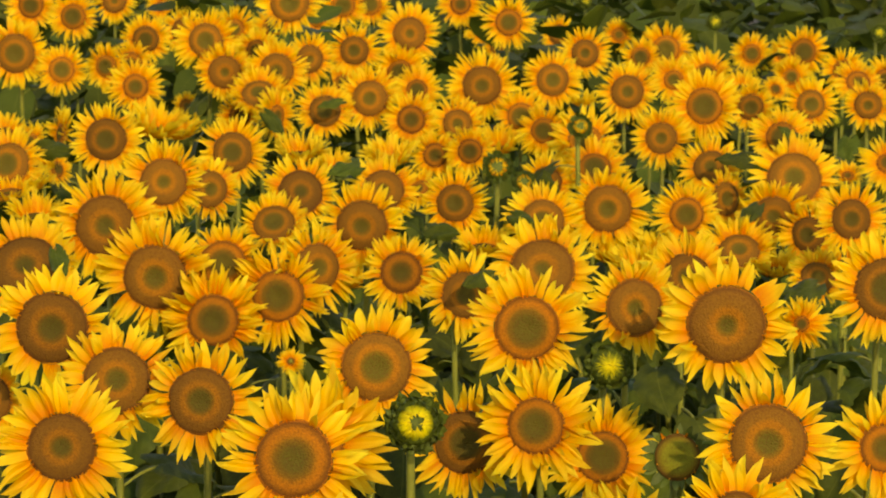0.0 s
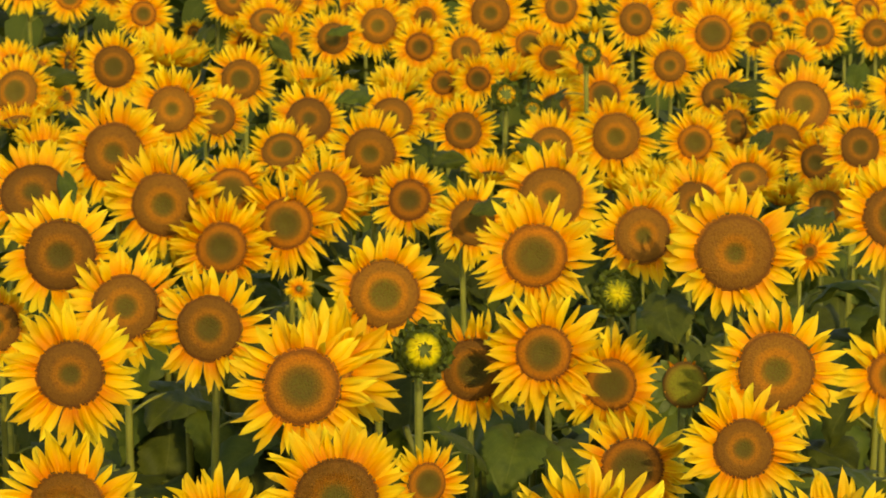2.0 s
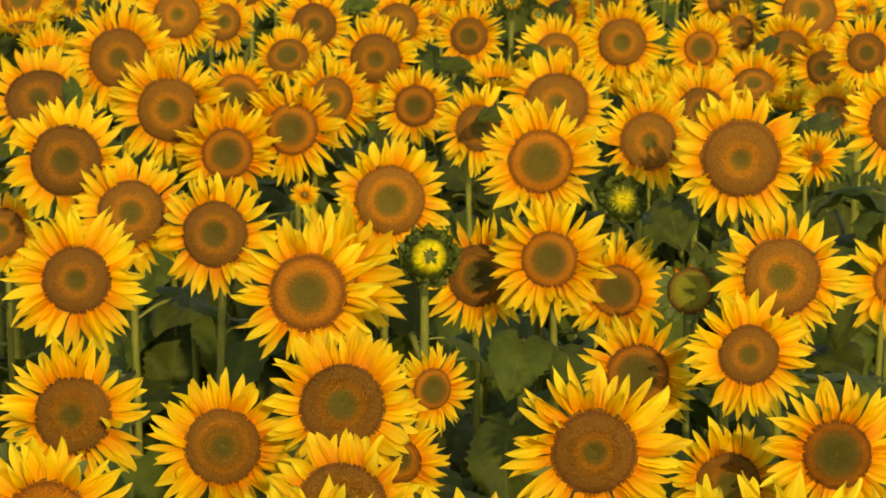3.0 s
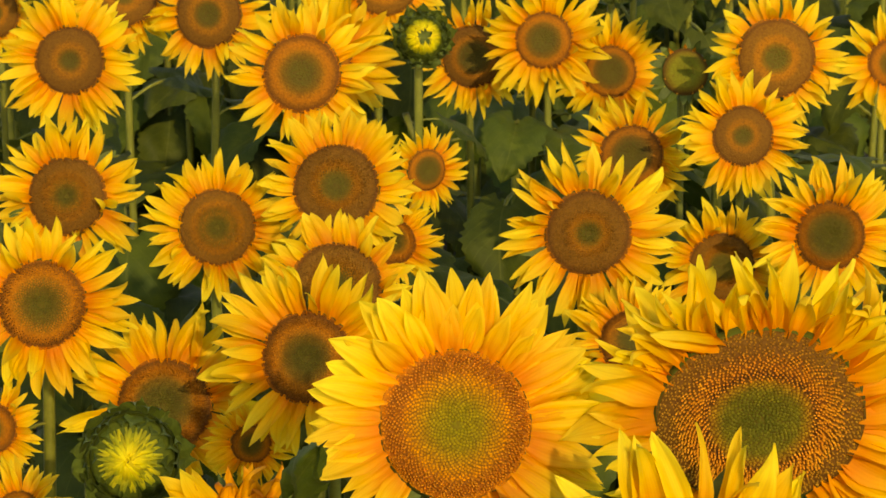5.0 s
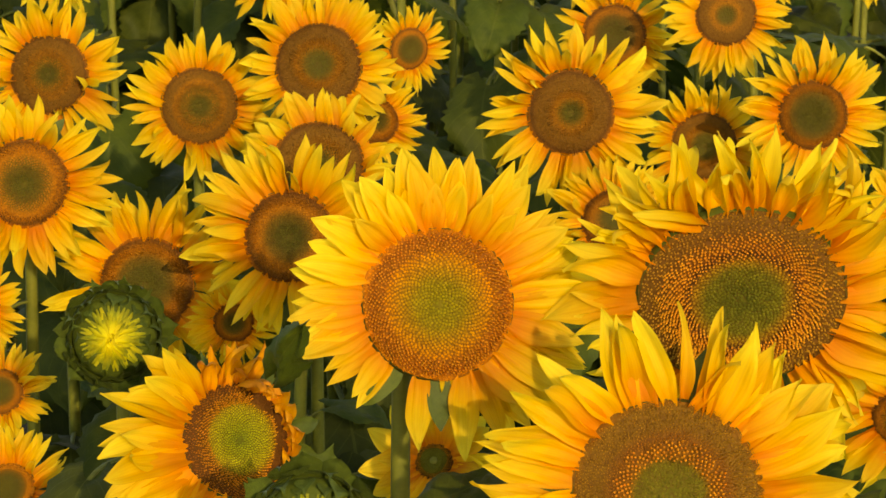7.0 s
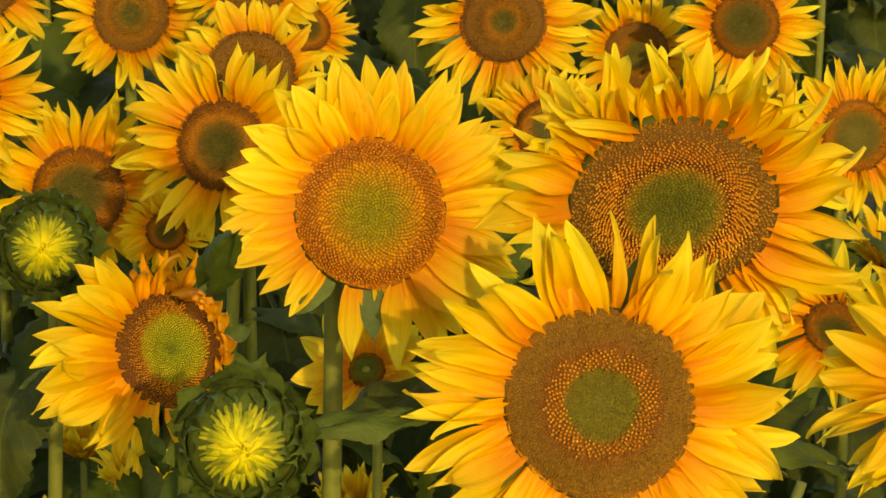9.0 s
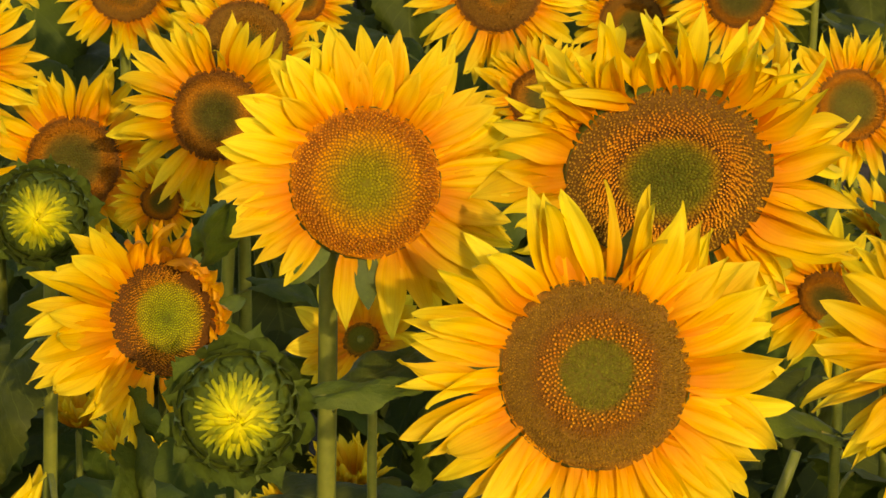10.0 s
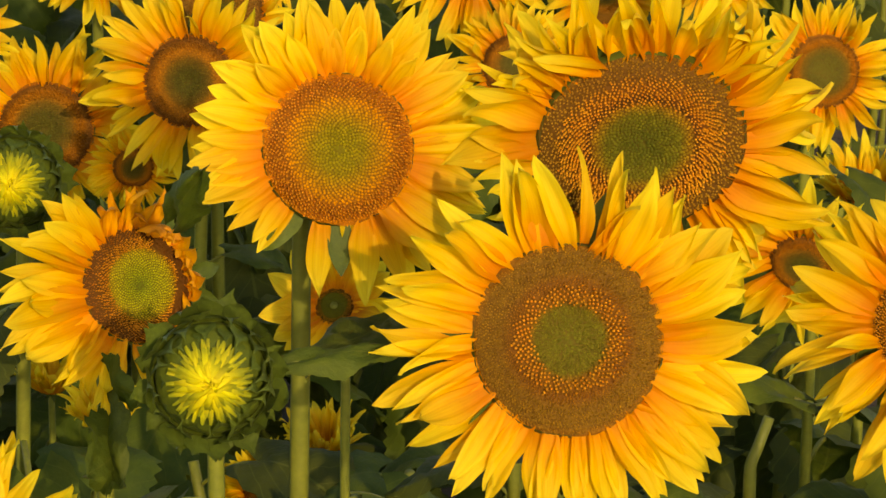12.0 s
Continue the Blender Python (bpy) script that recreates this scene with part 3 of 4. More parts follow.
def bud_plant(x, y, z, radius, opened, turn=0.0, up=14.0):
    """A plant whose head is still a green bud, with yellow rays folded in its middle."""
    SEED[0] += 1
    rng = random.Random(SEED[0])
    turned = facing(turn + rng.uniform(-6, 6), up)
    label = ("half-open green sunflower bud with yellow rays unfolding" if opened > 0.55 else "closed green sunflower bud among dark leaves")
    thing, foot = plant("sunflower_bud", Vector((x, y, z)), turned, rng, radius * 0.6, 0.0078, label, "sunflower buds", leaves=6)
    head = link_part("flower_head", CUPS, CUP, thing, Matrix.Translation(Vector((x, y, z)) - foot) @ turned
                     @ Matrix.Diagonal((radius * 0.84, radius * 0.84, radius * 0.84, 1)), "green receptacle")
    link_part("core", BUD_CORE, None, head)
    close = y < 7
    # overlapping scales that lie on the bud from its back to its mouth, each ring tipped a little outwards
    for ring, (back, size, n, rise) in enumerate(((122, 0.60, 13, 0.50), (104, 0.66, 14, 0.40), (86, 0.64, 14, 0.36), (70, 0.52, 14, 0.36), (56, 0.36, 14, 0.40))):
        n = n if close else 9
        for i in range(n):
            a = 2 * math.pi * (i + 0.5 * (ring % 2) + rng.uniform(-0.2, 0.2)) / n
            b = radians(back + rng.uniform(-5, 5))
            out, up_z = 1.0 * math.sin(b), 0.78 * math.cos(b)
            slope = math.atan2(0.78 * math.sin(b), -math.cos(b))
            lie = slope - rise * rng.uniform(0.4, 1.5)
            m = Matrix.Translation((0, 0, up_z)) @ petal_pose(a, out, lie, size * rng.uniform(0.85, 1.2), 1.0 if close else 1.3, rng.uniform(-0.2, 0.2))
            link_part("bract", rng.choice(PETALS["bract"]), SEPAL, head, m)
    # thin tips of the outermost bracts stand off the bud
    for i in range(0 if y < 3.4 else 18):
        a = 2 * math.pi * (i + rng.uniform(-0.3, 0.3)) / 18
        m = Matrix.Translation((0, 0, rng.uniform(-0.1, 0.35))) @ petal_pose(a, 0.86, rng.uniform(0.1, 0.9), rng.uniform(0.42, 0.75), 0.6, rng.uniform(-0.3, 0.3))
        link_part("bract", rng.choice(PETALS["bract"]), SEPAL, head, m)
    n = (108 if y < 3.4 else 66 if close else 24) if opened > 0.3 else 24
    for i in range(n):
        a = 2 * math.pi * (i + rng.uniform(-0.4, 0.4)) / n * (1 if opened > 0.75 else 3)
        inner = (3 * i // n) if opened < 0.75 else 0
        if opened < 0.75:
            m = Matrix.Translation((0, 0, 0.58 + 0.06 * inner)) @ petal_pose(a, 0.72 - 0.13 * inner, 2.78 - 0.16 * inner + rng.uniform(-0.16, 0.16),
                                                                             (0.72 - 0.12 * inner) * rng.uniform(0.85, 1.12), 1.25 + 0.3 * inner, rng.uniform(-0.6, 0.6))
        else:
            m = Matrix.Translation((0, 0, 0.45)) @ petal_pose(a, 0.74, 2.3 + rng.uniform(-0.25, 0.25), rng.uniform(0.45, 0.65), 0.9 if not close else 2.0)
        shape = rng.choice(PETALS["closed"] if opened < 0.75 or close else PETALS["flat"])
        link_part("petal", shape, PETAL_GREEN, head, m, "folded yellow-green ray" if opened < 0.75 else "young yellow ray")
    # within the young rays of a bud that opens, the scales of its middle still lie closed
    for i in range(26 if opened > 0.75 and close else 0):
        a = i * 2.4
        m = Matrix.Translation((0, 0, 0.50)) @ petal_pose(a, 0.56 - 0.012 * i, 2.85 + rng.uniform(-0.15, 0.15), 0.50 - 0.009 * i, 1.0, rng.uniform(-0.4, 0.4))
        link_part("bract", rng.choice(PETALS["bract"]), SEPAL, head, m)
    return thing


def bud_core(rings=12, seg=28):
    """The round green body of a bud, of radius 1, a little flattened towards its mouth."""
    verts, faces = [(0, 0, 0.62)], []
    for i in range(1, rings + 1):
        b = math.pi * 0.8 * i / rings
        for j in range(seg):
            a = 2 * math.pi * j / seg
            verts.append((0.93 * math.sin(b) * math.cos(a), 0.93 * math.sin(b) * math.sin(a), (0.62 if i < rings / 2 else 0.7) * math.cos(b) - (0.0 if b > 0.6 else 0.12 * (1 - b / 0.6))))
    for j in range(seg):
        faces.append((0, 1 + j, 1 + (j + 1) % seg))
        for i in range(rings - 1):
            a, b = 1 + i * seg + j, 1 + i * seg + (j + 1) % seg
            faces.append((a, a + seg, b + seg, b))
    me = mesh_from("core", verts, faces)
    me.materials.append(CUP)
    return me


BUD_CORE = bud_core()


def leafy_plant(x, y, height, level=False):
    """A plant with no flower yet, of which only the leaves show between the others."""
    SEED[0] += 1
    rng = random.Random(SEED[0])
    thing, foot = plant("sunflower_plant", Vector((x, y, height)), facing(rng.uniform(-180, 180), 70), rng, 0.02, 0.008,
                        "flowerless sunflower plant with broad dark green leaves", "flowerless plants of the field", leaves=7, reach=1.3, span=0.58, level=level)
    return thing


# ---- the ground ----
def ground():
    verts, faces = [], []
    xs = [-2500, -300, -40] + [-12 + 0.8 * i for i in range(31)] + [40, 300, 2500]
    ys = [-2500, -300, -40] + [-6 + 0.8 * i for i in range(41)] + [60, 300, 2500]
    for yy in ys:
        for xx in xs:
            flat = 0 if abs(xx) > 15 or yy < -8 or yy > 28 else 1
            verts.append((xx, yy, flat * 0.03 * noise.noise(Vector((xx * 0.9, yy * 0.9, 0)))))
    k = len(xs)
    for i in range(len(ys) - 1):
        for j in range(k - 1):
            a = i * k + j
            faces.append((a, a + 1, a + k + 1, a + k))
    ob = new("ground", mesh_from("ground", verts, faces))
    ob.data.materials.append(SOIL)
    tagged(ob, "dark bare soil between the sunflower stems", "ground", kind="structure")


ground()

# ---- sunflowers, nearest first: x, y, height of the head, radius of the disc, radius of the rays ----
sunflower(0.190, 2.554, 1.585, 0.077, 0.145, up=21, age="ripe", ring=0.38, rays=[
    (98, 160, 11, 2.10, 0.9, 0.30, "near"), (84, 98, 2, 2.0, 0.65, 0.35, "near"), (60, 84, 4, 2.05, 0.75, 0.38, "slim"),
    (32, 60, 7, 2.0, 1.15, 0.35, "near"), (-2, 32, 7, 2.08, 1.0, 0.15, "near"), (-52, -2, 11, 2.12, 0.82, 0.0, "near"),
    (-125, -52, 15, 1.95, 0.82, -0.05, "near"), (-200, -125, 15, 2.08, 0.8, 0.05, "near")])
rightA = sunflower(0.527, 2.778, 1.515, 0.053, 0.128, turn=-20, up=25)
sunflower(0.268, 2.800, 1.675, 0.090, 0.161, turn=-5, up=-15, style="curly", age="seedy", ring=0.50, rays=[
    (60, 124, 10, 1.68, 1.25, 0.10, "tendril"), (48, 130, 11, 1.82, 1.1, -0.25, "slim"), (122, 162, 8, 1.75, 1.0, -0.15, "tendril"),
    (126, 164, 6, 1.82, 1.2, -0.3, "slim"), (164, 184, 3, 1.92, 1.35, -0.1, "near"), (184, 218, 6, 1.65, 1.3, -0.15, "slim"),
    (24, 60, 10, 1.80, 1.0, -0.05, "tendril"), (-15, 25, 7, 1.95, 1.2, -0.1, "slim"), (-75, -15, 13, 2.08, 1.15, -0.15, "slim"),
    (-145, -75, 10, 1.8, 1.3, -0.1, "slim")])
sunflower(0.005, 2.820, 1.662, 0.0661, 0.124, up=11, lean=-0.04, age="soft", rays=[
    (48, 140, 17, 2.08, 0.68, 0.25, "broad"), (40, 130, 11, 1.74, 0.74, 0.40, "broad"), (-18, 48, 14, 2.14, 0.66, 0.10, "broad"),
    (140, 198, 9, 2.02, 0.7, 0.15, "broad"), (200, 236, 4, 1.80, 0.62, 0.0, "broad"), (-108, -102, 1, 1.95, 0.70, -0.15, "broad"),
    (-92, -76, 2, 1.22, 0.9, 0.0, "near"), (-70, -18, 13, 2.18, 0.66, -0.05, "broad")])
sunflower(-0.350, 2.919, 1.185, 0.043, 0.135, up=34)
# right rim without outer florets: painted shade, beside rays that are really withered
limeA = sunflower(-0.180, 2.960, 1.485, 0.054, 0.128, turn=28, up=20, gap=(-62, 62), age="lime", ring=0.62, rays=[
    (112, 150, 7, 2.25, 0.95, 0.25, "near"), (150, 205, 10, 2.6, 0.85, 0.05, "near"), (205, 248, 8, 2.35, 0.8, 0.0, "near"),
    (250, 285, 4, 1.8, 0.8, 0.1, "near"), (66, 118, 10, 1.85, 1.2, 0.55, "fading"), (30, 80, 8, 1.55, 1.6, 0.85, "withered"),
    (-50, 34, 11, 1.5, 1.5, 1.1, "withered")])
sunflower(0.002, 3.000, 1.450, 0.018, 0.068, turn=-10, up=38, age="bare", rays=[
    (-180, 180, 15, 3.9, 0.95, 0.25, "broad"), (-168, 192, 11, 3.3, 1.0, 0.5, "broad")])
sunflower(-0.442, 3.321, 1.300, 0.029, 0.064, up=35)
sunflower(-0.071, 3.328, 1.125, 0.024, 0.051, up=43)
sunflower(-0.250, 3.419, 1.165, 0.014, 0.050, up=62)
sunflower(-0.008, 3.433, 1.125, 0.014, 0.055, turn=-20, up=62)
sunflower(-0.318, 3.586, 1.135, 0.014, 0.052, up=66)
sunflower(-0.488, 3.633, 1.300, 0.027, 0.059, up=29)
sunflower(-0.352, 3.990, 1.316, 0.060, 0.114, up=29)
sunflower(0.557, 3.763, 1.224, 0.042, 0.101, turn=-25, up=-16)
sunflower(-0.239, 3.893, 1.300, 0.025, 0.052, up=3)
sunflower(-0.166, 3.800, 1.435, 0.055, 0.109, turn=-5, up=16)
sunflower(-0.494, 3.956, 1.456, 0.054, 0.101, up=10)
sunflower(-0.140, 4.020, 1.460, 0.057, 0.089, up=30)
sunflower(-0.561, 3.950, 1.300, 0.033, 0.061, up=17)
sunflower(0.236, 4.214, 1.336, 0.044, 0.082, up=36)
sunflower(-0.148, 4.269, 1.528, 0.056, 0.094, up=25)
sunflower(-0.076, 4.290, 1.450, 0.033, 0.062, turn=30, up=34)
sunflower(-0.305, 4.299, 1.466, 0.050, 0.090, up=14)
sunflower(0.641, 4.241, 1.322, 0.048, 0.093, up=16)
sunflower(0.181, 4.321, 1.454, 0.057, 0.108, up=8, age="old")
sunflower(-0.505, 4.343, 1.497, 0.052, 0.095, up=14)
sunflower(0.378, 4.570, 1.343, 0.047, 0.085, up=15)
sunflower(0.729, 4.394, 1.103, 0.035, 0.087, up=58)
sunflower(0.508, 4.400, 1.431, 0.047, 0.094, up=14, age="young")
sunflower(0.412, 4.669, 1.507, 0.043, 0.083, up=13, age="old")
sunflower(0.266, 4.866, 1.432, 0.047, 0.085, up=18, age="young")
sunflower(-0.220, 4.908, 1.547, 0.058, 0.102, up=12, age="young")
sunflower(0.484, 4.961, 1.561, 0.059, 0.096, up=11, age="old")
sunflower(-0.036, 4.968, 1.387, 0.032, 0.061, turn=25, up=3)
sunflower(-0.592, 5.175, 1.512, 0.054, 0.104, up=11, age="old")
sunflower(0.039, 5.750, 1.405, 0.055, 0.096, turn=10, up=4)
sunflower(-0.399, 5.500, 1.524, 0.055, 0.095, up=11, age="old")
sunflower(0.156, 5.593, 1.464, 0.049, 0.101, up=11, age="young")
sunflower(-0.546, 5.593, 1.542, 0.057, 0.095, up=25)
sunflower(0.478, 5.643, 1.628, 0.068, 0.107, up=1, age="old")
sunflower(-0.214, 5.762, 1.398, 0.044, 0.118, up=16)
sunflower(0.759, 5.726, 1.399, 0.044, 0.093, up=11)
sunflower(-0.679, 5.818, 1.594, 0.063, 0.101, up=4, age="old")
sunflower(-0.117, 5.859, 1.518, 0.062, 0.097, up=4, age="old")
sunflower(0.279, 5.829, 1.363, 0.047, 0.093, turn=10, up=12, age="young")
sunflower(0.151, 6.025, 1.559, 0.059, 0.104, up=9, age="young")
sunflower(-0.824, 6.027, 1.428, 0.046, 0.072, up=10)
sunflower(0.343, 6.000, 1.601, 0.052, 0.085, turn=15, up=9)
sunflower(0.844, 6.392, 1.574, 0.061, 0.105, up=9)
f45 = sunflower(-0.801, 6.439, 1.611, 0.066, 0.104, turn=-5, up=33)
f822 = sunflower(0.045, 7.016, 1.467, 0.050, 0.089, turn=10, up=9)
sunflower(0.513, 7.057, 1.497, 0.052, 0.095, up=18)
sunflower(0.210, 7.090, 1.509, 0.069, 0.108, up=20)
sunflower(-0.326, 7.162, 1.300, 0.010, 0.029, up=30)
sunflower(-0.597, 7.620, 1.283, 0.042, 0.103, up=54)
sunflower(-0.507, 7.393, 1.352, 0.058, 0.110, up=9, age="young")
f710 = sunflower(-0.093, 7.481, 1.446, 0.048, 0.084, up=8, age="young")
sunflower(-0.640, 7.467, 1.438, 0.073, 0.124, up=0, age="old")
sunflower(-0.368, 7.479, 1.393, 0.059, 0.110, up=9, age="young")
sunflower(-0.757, 7.542, 1.543, 0.069, 0.117, up=8)
sunflower(-0.495, 7.551, 1.454, 0.054, 0.087, turn=15, up=8, age="young")
sunflower(-0.283, 7.561, 1.445, 0.056, 0.099, turn=30, up=8)
sunflower(-0.184, 7.646, 1.529, 0.059, 0.095, up=-2)
sunflower(0.679, 7.699, 1.464, 0.049, 0.086, up=43)
sunflower(0.821, 7.675, 1.298, 0.020, 0.062, turn=20, up=6)
sunflower(-0.403, 8.017, 1.485, 0.051, 0.081, up=43)
f1446 = sunflower(0.910, 8.150, 1.334, 0.042, 0.072, up=28)
sunflower(-0.350, 8.277, 1.528, 0.056, 0.089, turn=10, up=22)
sunflower(-0.686, 8.270, 1.554, 0.059, 0.103, up=7)
sunflower(-0.241, 8.301, 1.300, 0.036, 0.090, up=51)
f678 = sunflower(-0.150, 8.440, 1.511, 0.054, 0.088, up=22)
sunflower(0.839, 8.474, 1.300, 0.032, 0.077, up=53)
sunflower(0.493, 8.513, 1.300, 0.034, 0.083, up=53)
sunflower(0.102, 8.565, 1.345, 0.040, 0.084, up=58)
sunflower(0.031, 8.651, 1.453, 0.049, 0.087, up=7)
f960 = sunflower(0.256, 8.641, 1.407, 0.058, 0.099, up=18)
sunflower(1.039, 8.613, 1.300, 0.032, 0.070, up=48)
sunflower(0.440, 8.674, 1.300, 0.029, 0.070, up=63)
sunflower(0.426, 8.709, 1.431, 0.063, 0.103, up=2)
sunflower(0.946, 8.704, 1.364, 0.047, 0.082, turn=-30, up=8)
sunflower(0.561, 8.746, 1.300, 0.032, 0.080, up=56)
sunflower(-0.608, 8.783, 1.473, 0.050, 0.080, turn=35, up=7)
f1368 = sunflower(0.863, 8.788, 1.403, 0.053, 0.092, up=-5)
sunflower(0.965, 7.950, 1.504, 0.048, 0.086, up=7)
sunflower(0.639, 8.825, 1.401, 0.046, 0.086, up=7)
sunflower(0.924, 8.864, 1.492, 0.072, 0.114, up=27)
sunflower(0.527, 8.992, 1.300, 0.021, 0.058, up=68)
sunflower(0.758, 9.021, 1.418, 0.046, 0.076, turn=35, up=7)
sunflower(-0.572, 9.170, 1.527, 0.055, 0.096, up=6)
sunflower(-1.112, 9.165, 1.344, 0.040, 0.090, up=49)
f188 = sunflower(-0.928, 9.291, 1.549, 0.058, 0.097, up=6)
f1258 = sunflower(0.739, 9.299, 1.471, 0.050, 0.088, turn=-10, up=27)
sunflower(-1.198, 9.279, 1.397, 0.044, 0.075, turn=-20, up=57)
sunflower(-1.207, 9.358, 1.471, 0.063, 0.104, turn=-20, up=22)
f968 = sunflower(0.297, 9.620, 1.392, 0.044, 0.078, up=7)
sunflower(0.436, 9.689, 1.423, 0.049, 0.098, up=37)
sunflower(0.655, 10.124, 1.463, 0.049, 0.088, up=6)
f1383 = sunflower(1.016, 10.125, 1.464, 0.049, 0.092, up=18)
sunflower(-0.433, 10.165, 1.402, 0.044, 0.096, up=56)
sunflower(-0.072, 10.198, 1.300, 0.031, 0.065, turn=-20, up=37)
sunflower(-1.260, 10.195, 1.306, 0.038, 0.090, up=55)
sunflower(0.798, 10.306, 1.542, 0.057, 0.107, up=6)
sunflower(-0.163, 10.366, 1.365, 0.042, 0.101, up=57)
sunflower(1.265, 10.532, 1.300, 0.021, 0.050, up=47)
sunflower(-0.905, 10.612, 1.428, 0.046, 0.118, turn=30, up=51)
sunflower(1.401, 10.605, 1.331, 0.039, 0.093, up=37)
sunflower(0.086, 10.707, 1.359, 0.041, 0.079, up=-4)
sunflower(-0.349, 10.715, 1.300, 0.025, 0.072, up=55)
f575 = sunflower(-0.378, 10.797, 1.478, 0.051, 0.090, up=6)
sunflower(-1.226, 10.715, 1.300, 0.027, 0.058, turn=50, up=17)
sunflower(-0.025, 10.794, 1.336, 0.040, 0.078, up=6)
sunflower(-1.301, 10.715, 1.300, 0.036, 0.083, turn=20, up=52)
sunflower(-0.102, 10.891, 1.441, 0.047, 0.088, up=6)
sunflower(-0.237, 10.966, 1.502, 0.059, 0.103, up=5)
sunflower(0.598, 10.965, 1.524, 0.055, 0.096, up=5)
sunflower(1.220, 11.204, 1.460, 0.049, 0.089, up=6)
sunflower(0.185, 11.269, 1.300, 0.034, 0.095, up=48)
sunflower(-0.074, 11.338, 1.300, 0.023, 0.065, turn=-30, up=46)
sunflower(0.049, 11.350, 1.379, 0.051, 0.093, up=16)
sunflower(1.424, 11.321, 1.445, 0.048, 0.082, up=6)
sunflower(1.043, 11.454, 1.426, 0.046, 0.081, up=-4)
sunflower(0.458, 11.492, 1.316, 0.039, 0.081, up=-14)
sunflower(0.345, 11.569, 1.333, 0.045, 0.087, up=6)
sunflower(-1.407, 11.514, 1.300, 0.031, 0.070, turn=-40, up=26)
sunflower(0.269, 11.645, 1.374, 0.049, 0.090, up=6)
sunflower(-1.313, 11.598, 1.318, 0.039, 0.088, turn=-60, up=6)
sunflower(0.380, 11.724, 1.494, 0.057, 0.102, up=5)
sunflower(0.135, 11.728, 1.474, 0.069, 0.122, up=5)
sunflower(-0.912, 11.733, 1.300, 0.036, 0.095, turn=-20, up=51)
sunflower(-1.530, 11.770, 1.300, 0.036, 0.084, up=46)
f490 = sunflower(-0.590, 11.995, 1.343, 0.040, 0.097, turn=55, up=6)
sunflower(0.737, 12.018, 1.300, 0.020, 0.061, up=56)
sunflower(-0.658, 12.069, 1.414, 0.063, 0.109, up=43)
sunflower(-0.597, 12.149, 1.490, 0.063, 0.106, up=5)
sunflower(-1.102, 12.121, 1.434, 0.047, 0.098, up=5)
sunflower(-0.735, 12.204, 1.322, 0.039, 0.082, up=-9)
sunflower(-0.792, 12.285, 1.472, 0.062, 0.101, up=5)
sunflower(-0.864, 12.359, 1.581, 0.064, 0.116, up=4)
sunflower(-0.488, 12.382, 1.511, 0.054, 0.095, turn=20, up=5)
sunflower(1.523, 12.412, 1.424, 0.046, 0.088, up=25)
sunflower(-0.331, 12.636, 1.522, 0.055, 0.099, up=5)
sunflower(-0.097, 12.637, 1.374, 0.042, 0.091, up=20)
sunflower(-1.416, 12.571, 1.456, 0.049, 0.091, up=5)
sunflower(-1.594, 12.626, 1.512, 0.074, 0.121, up=5)
sunflower(0.533, 12.717, 1.505, 0.053, 0.096, up=5)
sunflower(-0.162, 12.725, 1.434, 0.047, 0.098, up=5)
sunflower(-0.126, 12.807, 1.572, 0.064, 0.113, up=4)
sunflower(-0.971, 12.782, 1.300, 0.028, 0.052, turn=30, up=6)
sunflower(0.528, 12.826, 1.300, 0.026, 0.069, up=56)
sunflower(-0.585, 12.962, 1.679, 0.076, 0.117, up=4)
sunflower(-1.323, 13.291, 1.406, 0.045, 0.089, turn=-25, up=5)
sunflower(0.912, 13.377, 1.345, 0.040, 0.094, up=5)
sunflower(-1.235, 13.398, 1.410, 0.045, 0.086, up=5)
sunflower(1.582, 13.378, 1.381, 0.043, 0.086, up=5)
sunflower(1.185, 13.427, 1.300, 0.032, 0.086, up=47)
sunflower(1.749, 13.382, 1.349, 0.041, 0.095, up=5)
sunflower(-1.183, 13.480, 1.498, 0.054, 0.097, up=4)
sunflower(1.325, 13.476, 1.300, 0.023, 0.054, turn=20, up=25)
sunflower(1.052, 13.515, 1.364, 0.045, 0.100, up=40)
sunflower(-0.406, 13.724, 1.300, 0.037, 0.090, up=15)
sunflower(-0.758, 13.809, 1.426, 0.046, 0.093, up=5)
sunflower(0.270, 13.950, 1.531, 0.056, 0.107, up=4)
sunflower(-1.075, 14.039, 1.490, 0.052, 0.094, turn=-10, up=4)
sunflower(0.821, 14.083, 1.376, 0.042, 0.080, up=5)
sunflower(1.445, 14.034, 1.300, 0.035, 0.085, up=5)
sunflower(0.931, 14.149, 1.403, 0.059, 0.109, up=5)
sunflower(1.502, 14.107, 1.397, 0.055, 0.104, up=5)
sunflower(-1.564, 14.343, 1.527, 0.055, 0.104, up=4)
sunflower(1.320, 14.482, 1.359, 0.041, 0.088, up=5)
sunflower(-1.797, 14.798, 1.543, 0.057, 0.112, up=4)
sunflower(0.507, 14.890, 1.408, 0.045, 0.082, up=4)
sunflower(-0.929, 15.102, 1.417, 0.046, 0.101, up=4)
sunflower(1.523, 15.174, 1.300, 0.031, 0.077, up=5)
sunflower(-1.475, 15.234, 1.534, 0.056, 0.102, up=4)
sunflower(-0.449, 15.298, 1.509, 0.054, 0.100, up=4)
sunflower(0.249, 15.553, 1.300, 0.034, 0.062, up=-5)
sunflower(-0.335, 15.606, 1.494, 0.052, 0.096, up=4)
sunflower(-0.820, 16.166, 1.348, 0.041, 0.092, up=4)
sunflower(0.846, 16.299, 1.300, 0.035, 0.076, up=4)
sunflower(0.188, 16.551, 1.300, 0.036, 0.080, up=4)
sunflower(0.086, 16.631, 1.424, 0.053, 0.111, up=4)
